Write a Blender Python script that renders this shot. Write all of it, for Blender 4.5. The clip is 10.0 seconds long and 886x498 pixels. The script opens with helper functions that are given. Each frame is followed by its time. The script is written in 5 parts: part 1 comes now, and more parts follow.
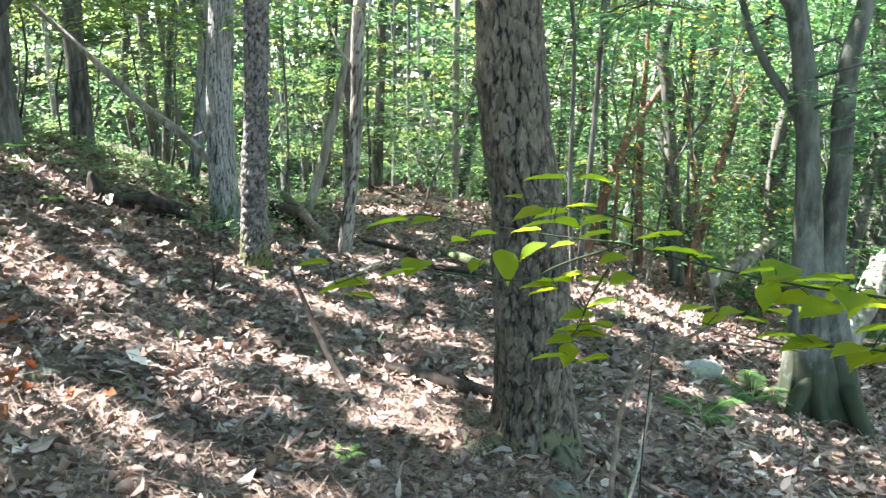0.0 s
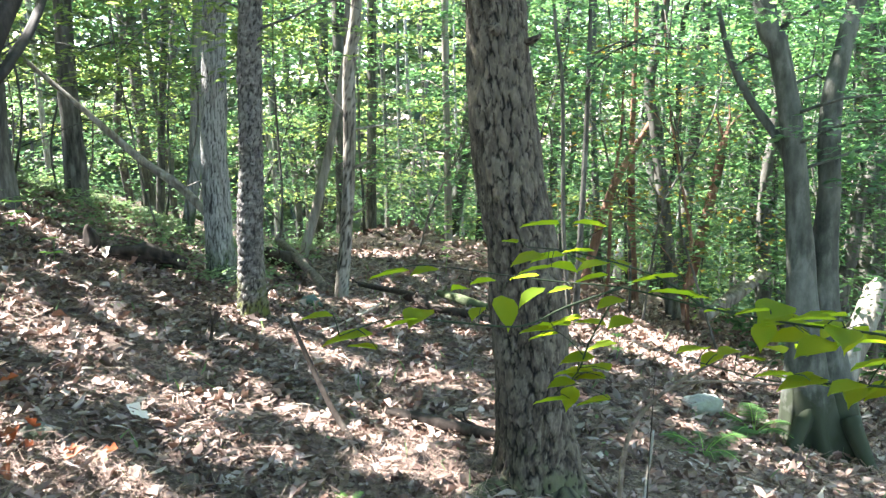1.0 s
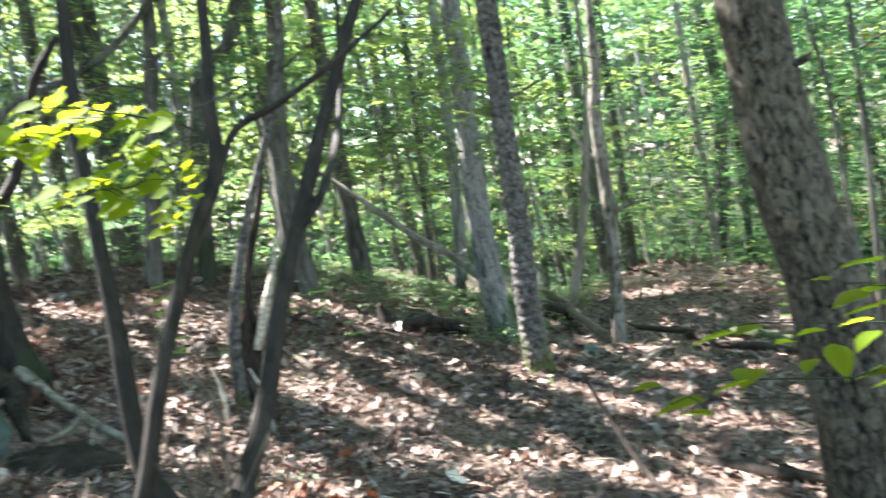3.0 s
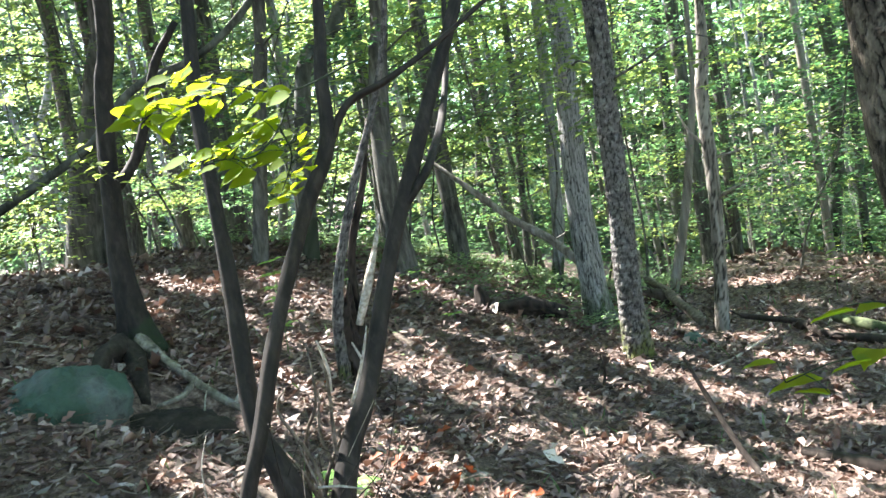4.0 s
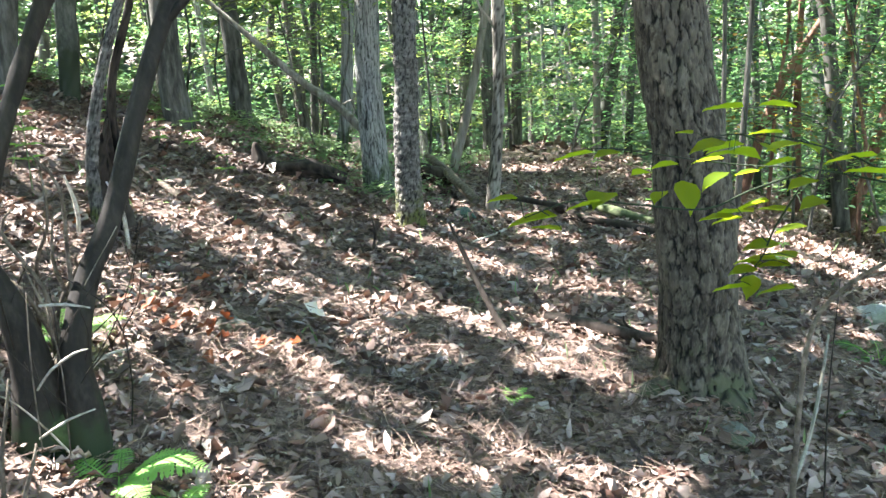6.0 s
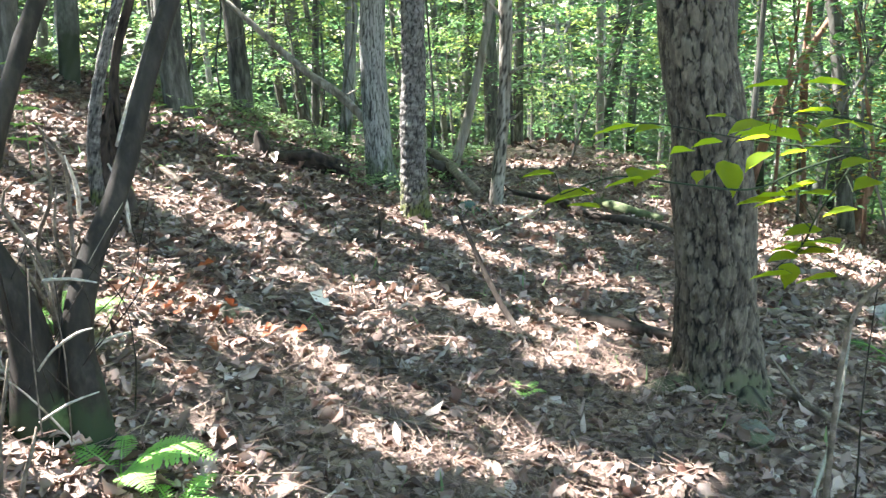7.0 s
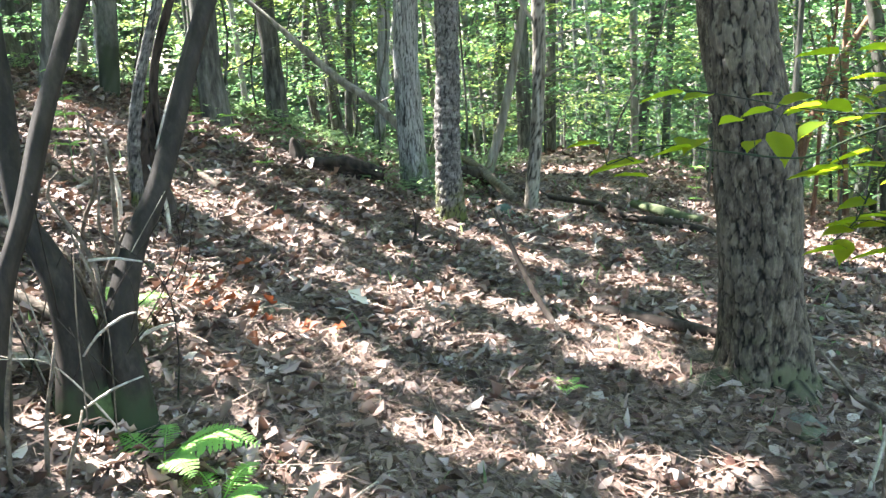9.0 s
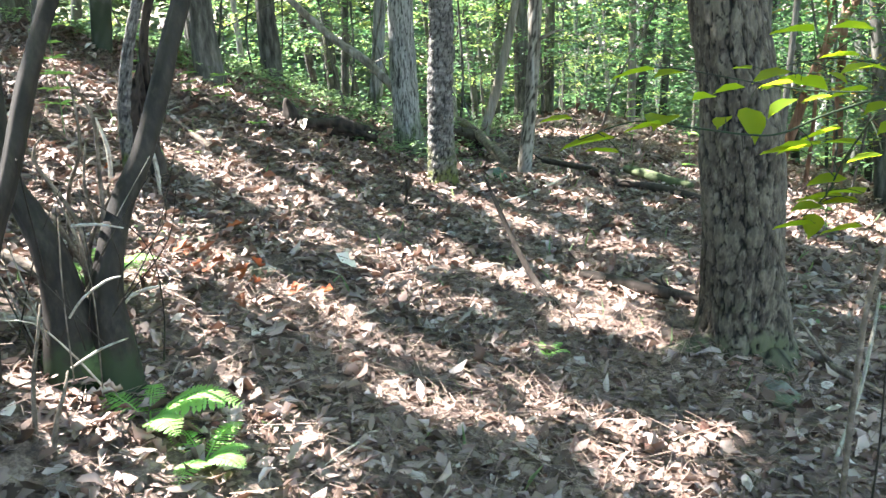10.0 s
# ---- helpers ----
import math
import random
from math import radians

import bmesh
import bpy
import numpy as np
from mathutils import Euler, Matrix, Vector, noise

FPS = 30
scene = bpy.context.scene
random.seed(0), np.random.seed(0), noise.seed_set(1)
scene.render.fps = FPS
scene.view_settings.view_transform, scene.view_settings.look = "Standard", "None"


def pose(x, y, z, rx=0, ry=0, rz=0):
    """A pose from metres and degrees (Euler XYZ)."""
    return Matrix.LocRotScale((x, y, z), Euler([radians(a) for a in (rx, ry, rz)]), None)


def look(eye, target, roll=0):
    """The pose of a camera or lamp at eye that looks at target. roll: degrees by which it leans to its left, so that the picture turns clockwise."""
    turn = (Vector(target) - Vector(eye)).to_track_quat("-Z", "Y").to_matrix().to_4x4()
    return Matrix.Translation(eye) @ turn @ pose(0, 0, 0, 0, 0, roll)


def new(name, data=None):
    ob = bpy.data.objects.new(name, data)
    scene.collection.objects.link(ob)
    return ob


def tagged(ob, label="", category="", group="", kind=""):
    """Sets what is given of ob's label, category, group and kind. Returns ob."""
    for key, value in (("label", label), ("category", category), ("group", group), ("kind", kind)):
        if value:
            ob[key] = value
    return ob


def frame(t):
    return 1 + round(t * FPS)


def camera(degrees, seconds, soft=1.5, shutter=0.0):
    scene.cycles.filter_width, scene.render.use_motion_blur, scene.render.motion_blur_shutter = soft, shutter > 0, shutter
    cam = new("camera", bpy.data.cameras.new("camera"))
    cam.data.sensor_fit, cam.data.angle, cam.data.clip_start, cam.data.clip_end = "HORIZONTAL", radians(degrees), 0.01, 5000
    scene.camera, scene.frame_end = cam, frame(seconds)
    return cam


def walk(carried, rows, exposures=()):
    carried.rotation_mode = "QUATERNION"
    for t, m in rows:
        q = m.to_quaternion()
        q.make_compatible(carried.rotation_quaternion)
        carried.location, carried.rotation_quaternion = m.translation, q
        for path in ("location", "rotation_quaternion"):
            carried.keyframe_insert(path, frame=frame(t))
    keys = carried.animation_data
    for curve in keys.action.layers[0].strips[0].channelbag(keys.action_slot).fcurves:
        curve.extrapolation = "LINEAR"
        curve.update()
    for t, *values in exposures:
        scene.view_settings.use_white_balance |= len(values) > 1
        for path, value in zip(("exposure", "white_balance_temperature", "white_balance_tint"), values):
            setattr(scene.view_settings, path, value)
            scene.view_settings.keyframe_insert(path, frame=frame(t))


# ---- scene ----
cam = camera(57.68, 10.0, shutter=0.38)
PATH = [
    (0.0, 0.193, 0.038, 1.473, 77.60, -1.73, 3.70),
    (0.5, 0.195, 0.021, 1.496, 78.44, -0.46, 2.91),
    (1.0, 0.183, 0.011, 1.499, 80.40, -0.08, 2.97),
    (1.5, 0.253, 0.057, 1.499, 80.20, -0.15, 3.32),
    (2.0, 0.251, 0.004, 1.548, 81.07, 2.09, 5.07),
    (2.5, 0.192, -0.042, 1.590, 82.05, 7.62, 8.77),
    (3.0, 0.092, -0.069, 1.589, 84.90, 10.31, 19.84),
    (3.2, 0.072, -0.085, 1.593, 85.61, 11.12, 22.94),
    (4.3, 0.070, -0.100, 1.547, 84.58, 9.60, 27.36),
    (4.5, 0.071, -0.094, 1.537, 83.61, 9.41, 27.31),
    (5.0, 0.080, -0.081, 1.519, 81.42, 8.72, 26.30),
    (5.5, 0.100, -0.072, 1.496, 79.43, 6.58, 19.18),
    (6.0, 0.108, -0.055, 1.437, 75.00, 2.65, 12.66),
    (7.5, -0.011, 0.017, 1.362, 75.00, 1.33, 12.81),
    (8.0, -0.014, -0.004, 1.335, 75.93, 3.12, 14.51),
    (8.5, -0.001, 0.006, 1.302, 76.10, 3.11, 14.66),
    (9.0, 0.000, 0.000, 1.300, 76.00, 2.82, 14.65),
    (9.5, 0.012, -0.013, 1.309, 73.86, 2.75, 14.74),
    (10.0, 0.052, -0.016, 1.327, 73.16, 2.04, 14.71),
]
walk(cam, [(t, pose(*p)) for t, *p in PATH], [(0.0, 3.99), (0.8, 3.92), (2.4, 3.92), (3.2, 3.7), (4.4, 3.6), (5.2, 3.74), (6.0, 3.86), (7.4, 3.99), (8.6, 3.96), (10.0, 4.04)])

# == world
SUN_EL, SUN_AZ = radians(54), radians(-76)
TO_SUN = np.array((math.sin(SUN_AZ) * math.cos(SUN_EL), math.cos(SUN_AZ) * math.cos(SUN_EL), math.sin(SUN_EL)))
world = bpy.data.worlds.new("sky")
scene.world = world
world.use_nodes = True
wn = world.node_tree.nodes
sky = wn.new("ShaderNodeTexSky")
sky.sky_type, sky.sun_disc, sky.sun_elevation, sky.sun_rotation = "NISHITA", False, SUN_EL, SUN_AZ
world.node_tree.links.new(sky.outputs[0], wn["Background"].inputs[0])
wn["Background"].inputs[1].default_value = 0.082
sun = new("sun", bpy.data.lights.new("sun", "SUN"))
sun.data.energy, sun.data.angle, sun.data.color = 3.9, radians(0.53), (1.0, 0.965, 0.93)
sun.matrix_world = look(tuple(TO_SUN * 40), (0, 0, 0))


# == materials
def shader(name):
    m = bpy.data.materials.new(name)
    m.use_nodes = True
    return m, m.node_tree.nodes, m.node_tree.links, m.node_tree.nodes["Principled BSDF"]


def noise_node(n, l, scale, detail=4.0, rough=0.6, stretch=(1, 1, 1), coords="Object"):
    co, mp, tx = n.new("ShaderNodeTexCoord"), n.new("ShaderNodeMapping"), n.new("ShaderNodeTexNoise")
    mp.inputs["Scale"].default_value = stretch
    tx.inputs["Scale"].default_value, tx.inputs["Detail"].default_value, tx.inputs["Roughness"].default_value = scale, detail, rough
    l.new(co.outputs[coords], mp.inputs[0])
    l.new(mp.outputs[0], tx.inputs[0])
    return tx.outputs[0]


def ramp(n, l, source, *stops):
    r = n.new("ShaderNodeValToRGB")
    while len(r.color_ramp.elements) < len(stops):
        r.color_ramp.elements.new(0.5)
    for e, (at, col) in zip(r.color_ramp.elements, stops):
        e.position, e.color = at, (*col, 1)
    l.new(source, r.inputs[0])
    return r.outputs[0]


def mix(n, l, fac, a, b, mode="MIX"):
    m = n.new("ShaderNodeMix")
    m.data_type, m.blend_type = "RGBA", mode
    for sock, v in ((m.inputs[0], fac), (m.inputs[6], a), (m.inputs[7], b)):
        if isinstance(v, (int, float)):
            sock.default_value = v
        elif isinstance(v, tuple):
            sock.default_value = (*v, 1)
        else:
            l.new(v, sock)
    return m.outputs[2]


def bump(n, l, p, source, strength, distance):
    b = n.new("ShaderNodeBump")
    b.inputs["Strength"].default_value, b.inputs["Distance"].default_value = strength, distance
    l.new(source, b.inputs["Height"])
    l.new(b.outputs[0], p.inputs["Normal"])


def bark(name, dark, mid, pale, scale=9.0, stretch=(1, 1, 0.25), patch=1.6, moss=None, depth=0.012, rough=0.9):
    """Bark: ridges stretched along the trunk, larger lichen patches, and moss (colour, height in metres above the base)."""
    m, n, l, p = shader(name)
    fine = noise_node(n, l, scale, 6, 0.7, stretch)
    big = noise_node(n, l, patch, 3, 0.55)
    col = ramp(n, l, fine, (0.37, dark), (0.5, mid), (0.63, pale))
    col = mix(n, l, ramp(n, l, big, (0.45, (0, 0, 0)), (0.62, (0.75, 0.75, 0.75))), col, mix(n, l, 0.5, col, pale))
    if moss:
        co, sep, add = n.new("ShaderNodeTexCoord"), n.new("ShaderNodeSeparateXYZ"), n.new("ShaderNodeMath")
        l.new(co.outputs["Object"], sep.inputs[0])
        add.operation = "MULTIPLY_ADD"
        l.new(noise_node(n, l, 7, 4), add.inputs[0])
        add.inputs[1].default_value = -0.9
        l.new(sep.outputs[2], add.inputs[2])
        h = ramp(n, l, add.outputs[0], (0.0, (1, 1, 1)), (0.02, (0, 0, 0)))
        h.node.color_ramp.elements[0].position = 0.0
        h.node.color_ramp.elements[1].position = 0.12
        shift = n.new("ShaderNodeMath")
        shift.operation = "SUBTRACT"
        l.new(add.outputs[0], shift.inputs[0])
        shift.inputs[1].default_value = moss[1] - 0.5
        l.new(shift.outputs[0], h.node.inputs[0])
        col = mix(n, l, h, col, moss[0])
    # Crevices: dark bark, darkened further to put the cracks' shade into the colour.
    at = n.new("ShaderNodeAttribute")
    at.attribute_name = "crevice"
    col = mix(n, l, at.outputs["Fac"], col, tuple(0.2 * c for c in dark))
    plate = n.new("ShaderNodeAttribute")
    plate.attribute_name = "plate"
    col = mix(n, l, plate.outputs["Fac"], col, mix(n, l, 0.45, col, pale))
    l.new(col, p.inputs["Base Color"])
    p.inputs["Roughness"].default_value = rough
    p.inputs["Specular IOR Level"].default_value = 0.25
    bump(n, l, p, fine, 0.8, depth)
    return m


def leafy(name, cols, through_cols, share=0.5, rough=0.5, scale=60, clump=0.0, gloss=0.22, tones=((0.42, 0.5, 0.54), (0.95, 0.98, 0.96), (1.22, 1.2, 0.95))):
    """Leaves: each takes its own tone; light also passes through."""
    m, n, l, p = shader(name)
    geo = n.new("ShaderNodeNewGeometry")
    k = len(cols) - 1
    c1 = ramp(n, l, geo.outputs["Random Per Island"], *[(i / k, c) for i, c in enumerate(cols)])
    c2 = ramp(n, l, geo.outputs["Random Per Island"], *[(i / k, c) for i, c in enumerate(through_cols)])
    if clump:
        alike = 0.55 if len(tones) == 3 and tones[0][0] < 0.5 else 0.0
        c1 = mix(n, l, alike, c1, tuple(sum(c[i] for c in cols) / len(cols) for i in range(3)))
        c2 = mix(n, l, alike, c2, tuple(sum(c[i] for c in through_cols) / len(through_cols) for i in range(3)))
        tone = ramp(n, l, noise_node(n, l, clump, 2, 0.5), (0.36, tones[0]), (0.5, tones[1]), (0.64, tones[2]))
        c1, c2 = mix(n, l, 1.0, c1, tone, "MULTIPLY"), mix(n, l, 1.0, c2, tone, "MULTIPLY")
    v = noise_node(n, l, scale, 3)
    c1 = mix(n, l, ramp(n, l, v, (0.35, (0, 0, 0)), (0.75, (0.45, 0.45, 0.45))), c1, mix(n, l, 0.5, c1, (0.9, 0.9, 0.6), "MULTIPLY"))
    l.new(c1, p.inputs["Base Color"])
    p.inputs["Roughness"].default_value = rough
    p.inputs["Specular IOR Level"].default_value = gloss
    tr, mx = n.new("ShaderNodeBsdfTranslucent"), n.new("ShaderNodeMixShader")
    l.new(c2, tr.inputs[0])
    mx.inputs[0].default_value = share
    l.new(p.outputs[0], mx.inputs[1])
    l.new(tr.outputs[0], mx.inputs[2])
    l.new(mx.outputs[0], n["Material Output"].inputs[0])
    return m


def rock(name, dark, pale, moss):
    m, n, l, p = shader(name)
    a, b = noise_node(n, l, 14, 6, 0.7), noise_node(n, l, 3.5, 4)
    col = ramp(n, l, a, (0.3, dark), (0.7, pale))
    col = mix(n, l, ramp(n, l, b, (0.4, (0, 0, 0)), (0.55, (1, 1, 1))), col, moss)
    l.new(col, p.inputs["Base Color"])
    p.inputs["Roughness"].default_value = 0.85
    bump(n, l, p, a, 1.0, 0.03)
    return m


def soil():
    m, n, l, p = shader("leaf_mould")
    a, b, c = noise_node(n, l, 22, 6, 0.75), noise_node(n, l, 2.2, 4), noise_node(n, l, 70, 2)
    col = ramp(n, l, a, (0.3, (0.018, 0.012, 0.009)), (0.45, (0.075, 0.048, 0.038)), (0.55, (0.18, 0.125, 0.1)), (0.7, (0.38, 0.29, 0.25)))
    col = mix(n, l, ramp(n, l, b, (0.4, (0, 0, 0)), (0.65, (0.6, 0.6, 0.6))), col, mix(n, l, 0.6, col, (0.45, 0.4, 0.33), "MULTIPLY"))
    l.new(col, p.inputs["Base Color"])
    p.inputs["Roughness"].default_value = 0.95
    bump(n, l, p, a, 1.0, 0.03)
    return m


M_SOIL = soil()
M_PINE = bark("pine_bark", (0.016, 0.013, 0.011), (0.049, 0.038, 0.028), (0.124, 0.108, 0.084), 45, (1, 1, 0.4), 3.5, ((0.07, 0.075, 0.04), 0.1), 0.008)
M_GREY = bark("grey_ridged_bark", (0.0595, 0.0585, 0.0557), (0.17, 0.17, 0.163), (0.289, 0.288, 0.274), 48, (1, 1, 0.1), 1.6, ((0.0425, 0.0638, 0.0255), 0.3))
M_FLAKY = bark("flaky_bark", (0.0255, 0.0232, 0.022), (0.08, 0.072, 0.067), (0.185, 0.174, 0.163), 20, (1, 1, 1.6), 2.5, ((0.07, 0.08, 0.02), 0.22), 0.02)
M_PALE = bark("weathered_wood", (0.0795, 0.0666, 0.05295), (0.1688, 0.1477, 0.1245), (0.2737, 0.255, 0.2273), 18, (1, 1, 0.1), 1.2)
M_DARK = bark("dark_bark", (0.02138, 0.02041, 0.01798), (0.06221, 0.05929, 0.05152), (0.1312, 0.1264, 0.1118), 20, (1, 1, 0.2), 2.0)
M_SMOOTH = bark("smooth_grey_bark", (0.019, 0.0215, 0.0175), (0.052, 0.056, 0.047), (0.115, 0.12, 0.104), 9, (1, 1, 0.4), 2.2, ((0.025, 0.031, 0.018), 0.42), 0.006)
M_STEM = bark("brown_stem_bark", (0.005318, 0.003995, 0.002996), (0.01331, 0.009989, 0.007677), (0.0283, 0.02266, 0.01799), 26, (1, 1, 0.35), 7.0, ((0.016, 0.026, 0.011), 0.16), 0.003, 0.75)
M_RED = bark("reddish_dead_bark", (0.05, 0.026, 0.018), (0.135, 0.07, 0.048), (0.22, 0.135, 0.1), 12, (1, 1, 0.3), 2.0)
M_ROT = bark("rotten_wood", (0.008925, 0.005737, 0.004463), (0.024, 0.0165, 0.0126), (0.055, 0.044, 0.037), 14, (1, 1, 0.2), 5.0)
M_ROOTS_SHADE = bark("dark_roots_and_shade", (0.006, 0.005, 0.004), (0.018, 0.014, 0.011), (0.045, 0.036, 0.028), 14, (1, 1, 1), 5)
M_TWIG = bark("dead_twig", (0.16, 0.13, 0.1), (0.33, 0.29, 0.24), (0.52, 0.48, 0.42), 40, (1, 1, 1), 8)
M_DEADWOOD = bark("damp_dead_wood", (0.03, 0.023, 0.018), (0.085, 0.066, 0.05), (0.19, 0.155, 0.125), 24, (1, 1, 1), 5)
M_LIMB = bark("lichened_limb", (0.05, 0.045, 0.035), (0.14, 0.125, 0.1), (0.27, 0.25, 0.21), 22, (1, 1, 1), 4)
M_DULL = rock("dull_stone", (0.07, 0.07, 0.065), (0.18, 0.18, 0.17), (0.08, 0.09, 0.055))
M_BOULDER = rock("mossy_stone", (0.025, 0.033, 0.03), (0.15, 0.185, 0.172), (0.03, 0.065, 0.045))
M_STONE = rock("pale_stone", (0.16, 0.17, 0.17), (0.42, 0.43, 0.43), (0.2, 0.22, 0.17))
M_LITTER = leafy("dry_leaves", [(0.0344, 0.0221, 0.0189), (0.139, 0.0902, 0.0754), (0.271, 0.201, 0.176), (0.0467, 0.0287, 0.0238), (0.369, 0.295, 0.275), (0.148, 0.0722, 0.0558), (0.476, 0.406, 0.381), (0.0631, 0.0394, 0.0328), (0.221, 0.156, 0.134), (0.0861, 0.0549, 0.0459), (0.312, 0.238, 0.213), (0.0385, 0.0238, 0.0205)],
                 [(0.14, 0.075, 0.05)] * 3, 0.1, 0.62, 25, 1.7, 0.22, ((0.55, 0.56, 0.57), (0.95, 0.94, 0.93), (1.22, 1.15, 1.1)))
M_NEEDLE = leafy("dead_needles", [(0.07, 0.044, 0.036), (0.19, 0.128, 0.104), (0.3, 0.22, 0.185), (0.12, 0.078, 0.064), (0.085, 0.055, 0.045)], [(0.1, 0.07, 0.04)] * 2, 0.05, 0.7)
M_ORANGE = leafy("orange_leaf", [(0.36, 0.11, 0.035), (0.27, 0.065, 0.03), (0.36, 0.16, 0.05)], [(0.36, 0.1, 0.02)] * 2, 0.3, 0.6)
M_RUSSET = leafy("russet_leaf", [(0.15, 0.045, 0.0263), (0.21, 0.075, 0.0375), (0.112, 0.0375, 0.0263)], [(0.188, 0.045, 0.015)] * 2, 0.15, 0.6)
M_WHITE = leafy("bleached_leaf", [(0.66, 0.62, 0.56), (0.55, 0.5, 0.44)], [(0.3, 0.26, 0.2)] * 2, 0.15, 0.6)
M_GREEN = leafy("forest_leaves", [(0.0432, 0.0864, 0.048), (0.0684, 0.12, 0.0624), (0.0528, 0.103, 0.072), (0.106, 0.144, 0.0768)],
                [(0.113, 0.28, 0.103), (0.197, 0.37, 0.129), (0.146, 0.327, 0.142), (0.285, 0.404, 0.146)], 0.55, clump=0.9)
# Darker and brighter copies of the forest leaves: shade and sunlight put into the colours.
M_BLUE = leafy("shade_tint_leaves", [(0.022, 0.048, 0.028), (0.031, 0.062, 0.034), (0.039, 0.072, 0.036)], [(0.07, 0.19, 0.075), (0.105, 0.24, 0.085), (0.145, 0.27, 0.075)], 0.5, clump=0.9)
M_SUNNY = leafy("sunlit_tint_leaves", [(0.0979, 0.144, 0.043), (0.126, 0.168, 0.0573), (0.0769, 0.12, 0.0573)], [(0.338, 0.44, 0.112), (0.421, 0.471, 0.112), (0.254, 0.393, 0.131)], 0.55, clump=0.9)
# Far leaves are paler and greyer: distance haze put into their colour.
M_FAR = leafy("haze_tint_leaves", [(0.08, 0.11, 0.08), (0.1, 0.125, 0.09), (0.075, 0.105, 0.085)], [(0.25, 0.35, 0.2), (0.32, 0.4, 0.22), (0.23, 0.34, 0.23), (0.36, 0.41, 0.22)], 0.55, clump=0.25)
M_LIME = leafy("lime_leaves", [(0.075, 0.135, 0.01), (0.105, 0.165, 0.013), (0.06, 0.12, 0.018)], [(0.34, 0.46, 0.015), (0.43, 0.5, 0.015), (0.26, 0.41, 0.025)], 0.6, 0.65, 40, gloss=0.08)
M_RUST = leafy("turning_leaves", [(0.112, 0.091, 0.021), (0.154, 0.084, 0.021), (0.084, 0.098, 0.021)], [(0.35, 0.294, 0.035), (0.385, 0.21, 0.035), (0.245, 0.315, 0.035)], 0.5)
M_SEED = leafy("seedling_green", [(0.1, 0.15, 0.08), (0.13, 0.17, 0.1), (0.09, 0.14, 0.08)], [(0.2, 0.34, 0.12), (0.25, 0.4, 0.14)], 0.4)
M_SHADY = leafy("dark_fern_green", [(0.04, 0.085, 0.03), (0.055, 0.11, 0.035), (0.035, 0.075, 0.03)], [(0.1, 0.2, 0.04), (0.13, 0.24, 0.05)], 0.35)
M_FERN = leafy("fern_green", [(0.188, 0.35, 0.1), (0.225, 0.4, 0.125), (0.163, 0.325, 0.0875)], [(0.312, 0.625, 0.1), (0.425, 0.7, 0.125)], 0.4)


# == ground
def soft(x, k=0.3):
    return k * np.logaddexp(0, x / k)


def lie(x, y):
    """The lie of the land: a bank that rises to the left, a shelf, and a fall to the right and beyond the crest."""
    s = x + 0.25 * (y - 3)
    g = -0.05 + 0.42 * (soft(-(s + 0.68)) - soft(-(s + 4.0), 0.5)) - 0.28 * (soft(s - 1.1) - soft(s - 15, 3.0))
    q = y - 0.35 * x
    g = g - 0.15 * (soft(q - 7.9, 0.4) - soft(q - 14, 1.0)) / (1 + np.exp((x + 2.2) / 0.5))
    g = g + 0.11 * np.exp(-((x + 1.34) ** 2 + (y - 5.2) ** 2) / 0.5) - 0.09 * np.exp(-((x + 1.0) ** 2 + (y - 7.3) ** 2) / 1.0)
    hollow = 0.26 * np.exp(-((x + 2.72) ** 2 + (y - 2.45) ** 2) / 0.1) + 0.15 * np.exp(-((x + 3.3) ** 2 + (y - 2.85) ** 2) / 0.12)
    return g - 0.16 * (soft(y - 13, 1.5) - soft(y - 32, 4.0)) - hollow


def ground(x, y):
    x, y = np.asarray(x, float), np.asarray(y, float)
    b = 0.022 * np.sin(2.3 * x + 1.1 * y + 0.4) * np.sin(1.7 * y - 0.9 * x) + 0.014 * np.sin(5.1 * x - 2.2 * y + 1.0) * np.sin(4.3 * y + 1.9 * x)
    b = b + 0.008 * np.sin(11.3 * x + 3.1 * y) * np.sin(9.7 * y - 4.1 * x + 2.0)
    return lie(x, y) + b


def mesh_of(name, verts, faces_flat, sizes, smooth=True):
    me = bpy.data.meshes.new(name)
    verts, faces_flat, sizes = np.asarray(verts, np.float32), np.asarray(faces_flat, np.int32), np.asarray(sizes, np.int32)
    me.vertices.add(len(verts))
    me.vertices.foreach_set("co", verts.ravel())
    me.loops.add(len(faces_flat))
    me.loops.foreach_set("vertex_index", faces_flat)
    me.polygons.add(len(sizes))
    me.polygons.foreach_set("loop_start", np.concatenate(([0], np.cumsum(sizes)[:-1])).astype(np.int32))
    me.polygons.foreach_set("use_smooth", np.full(len(sizes), smooth))
    me.update(calc_edges=True)
    return me


def part(name, me, material, parent=None, label=""):
    ob = new(name, me)
    if not me.materials:
        me.materials.append(material)
    if parent:
        ob.parent = parent
    return tagged(ob, label)


def thing(name, label, category, group="", at=(0, 0, 0)):
    ob = new(name)
    ob.location = at
    return tagged(ob, label, category, group)


def graded(lo, hi, fine, far):
    mid = np.arange(lo, hi + fine / 2, fine)
    out, step = [hi], fine
    while out[-1] < far:
        step *= 1.22
        out.append(out[-1] + step)
    side = np.array(out[1:])
    return np.concatenate(((lo - (side - hi))[::-1], mid, side))


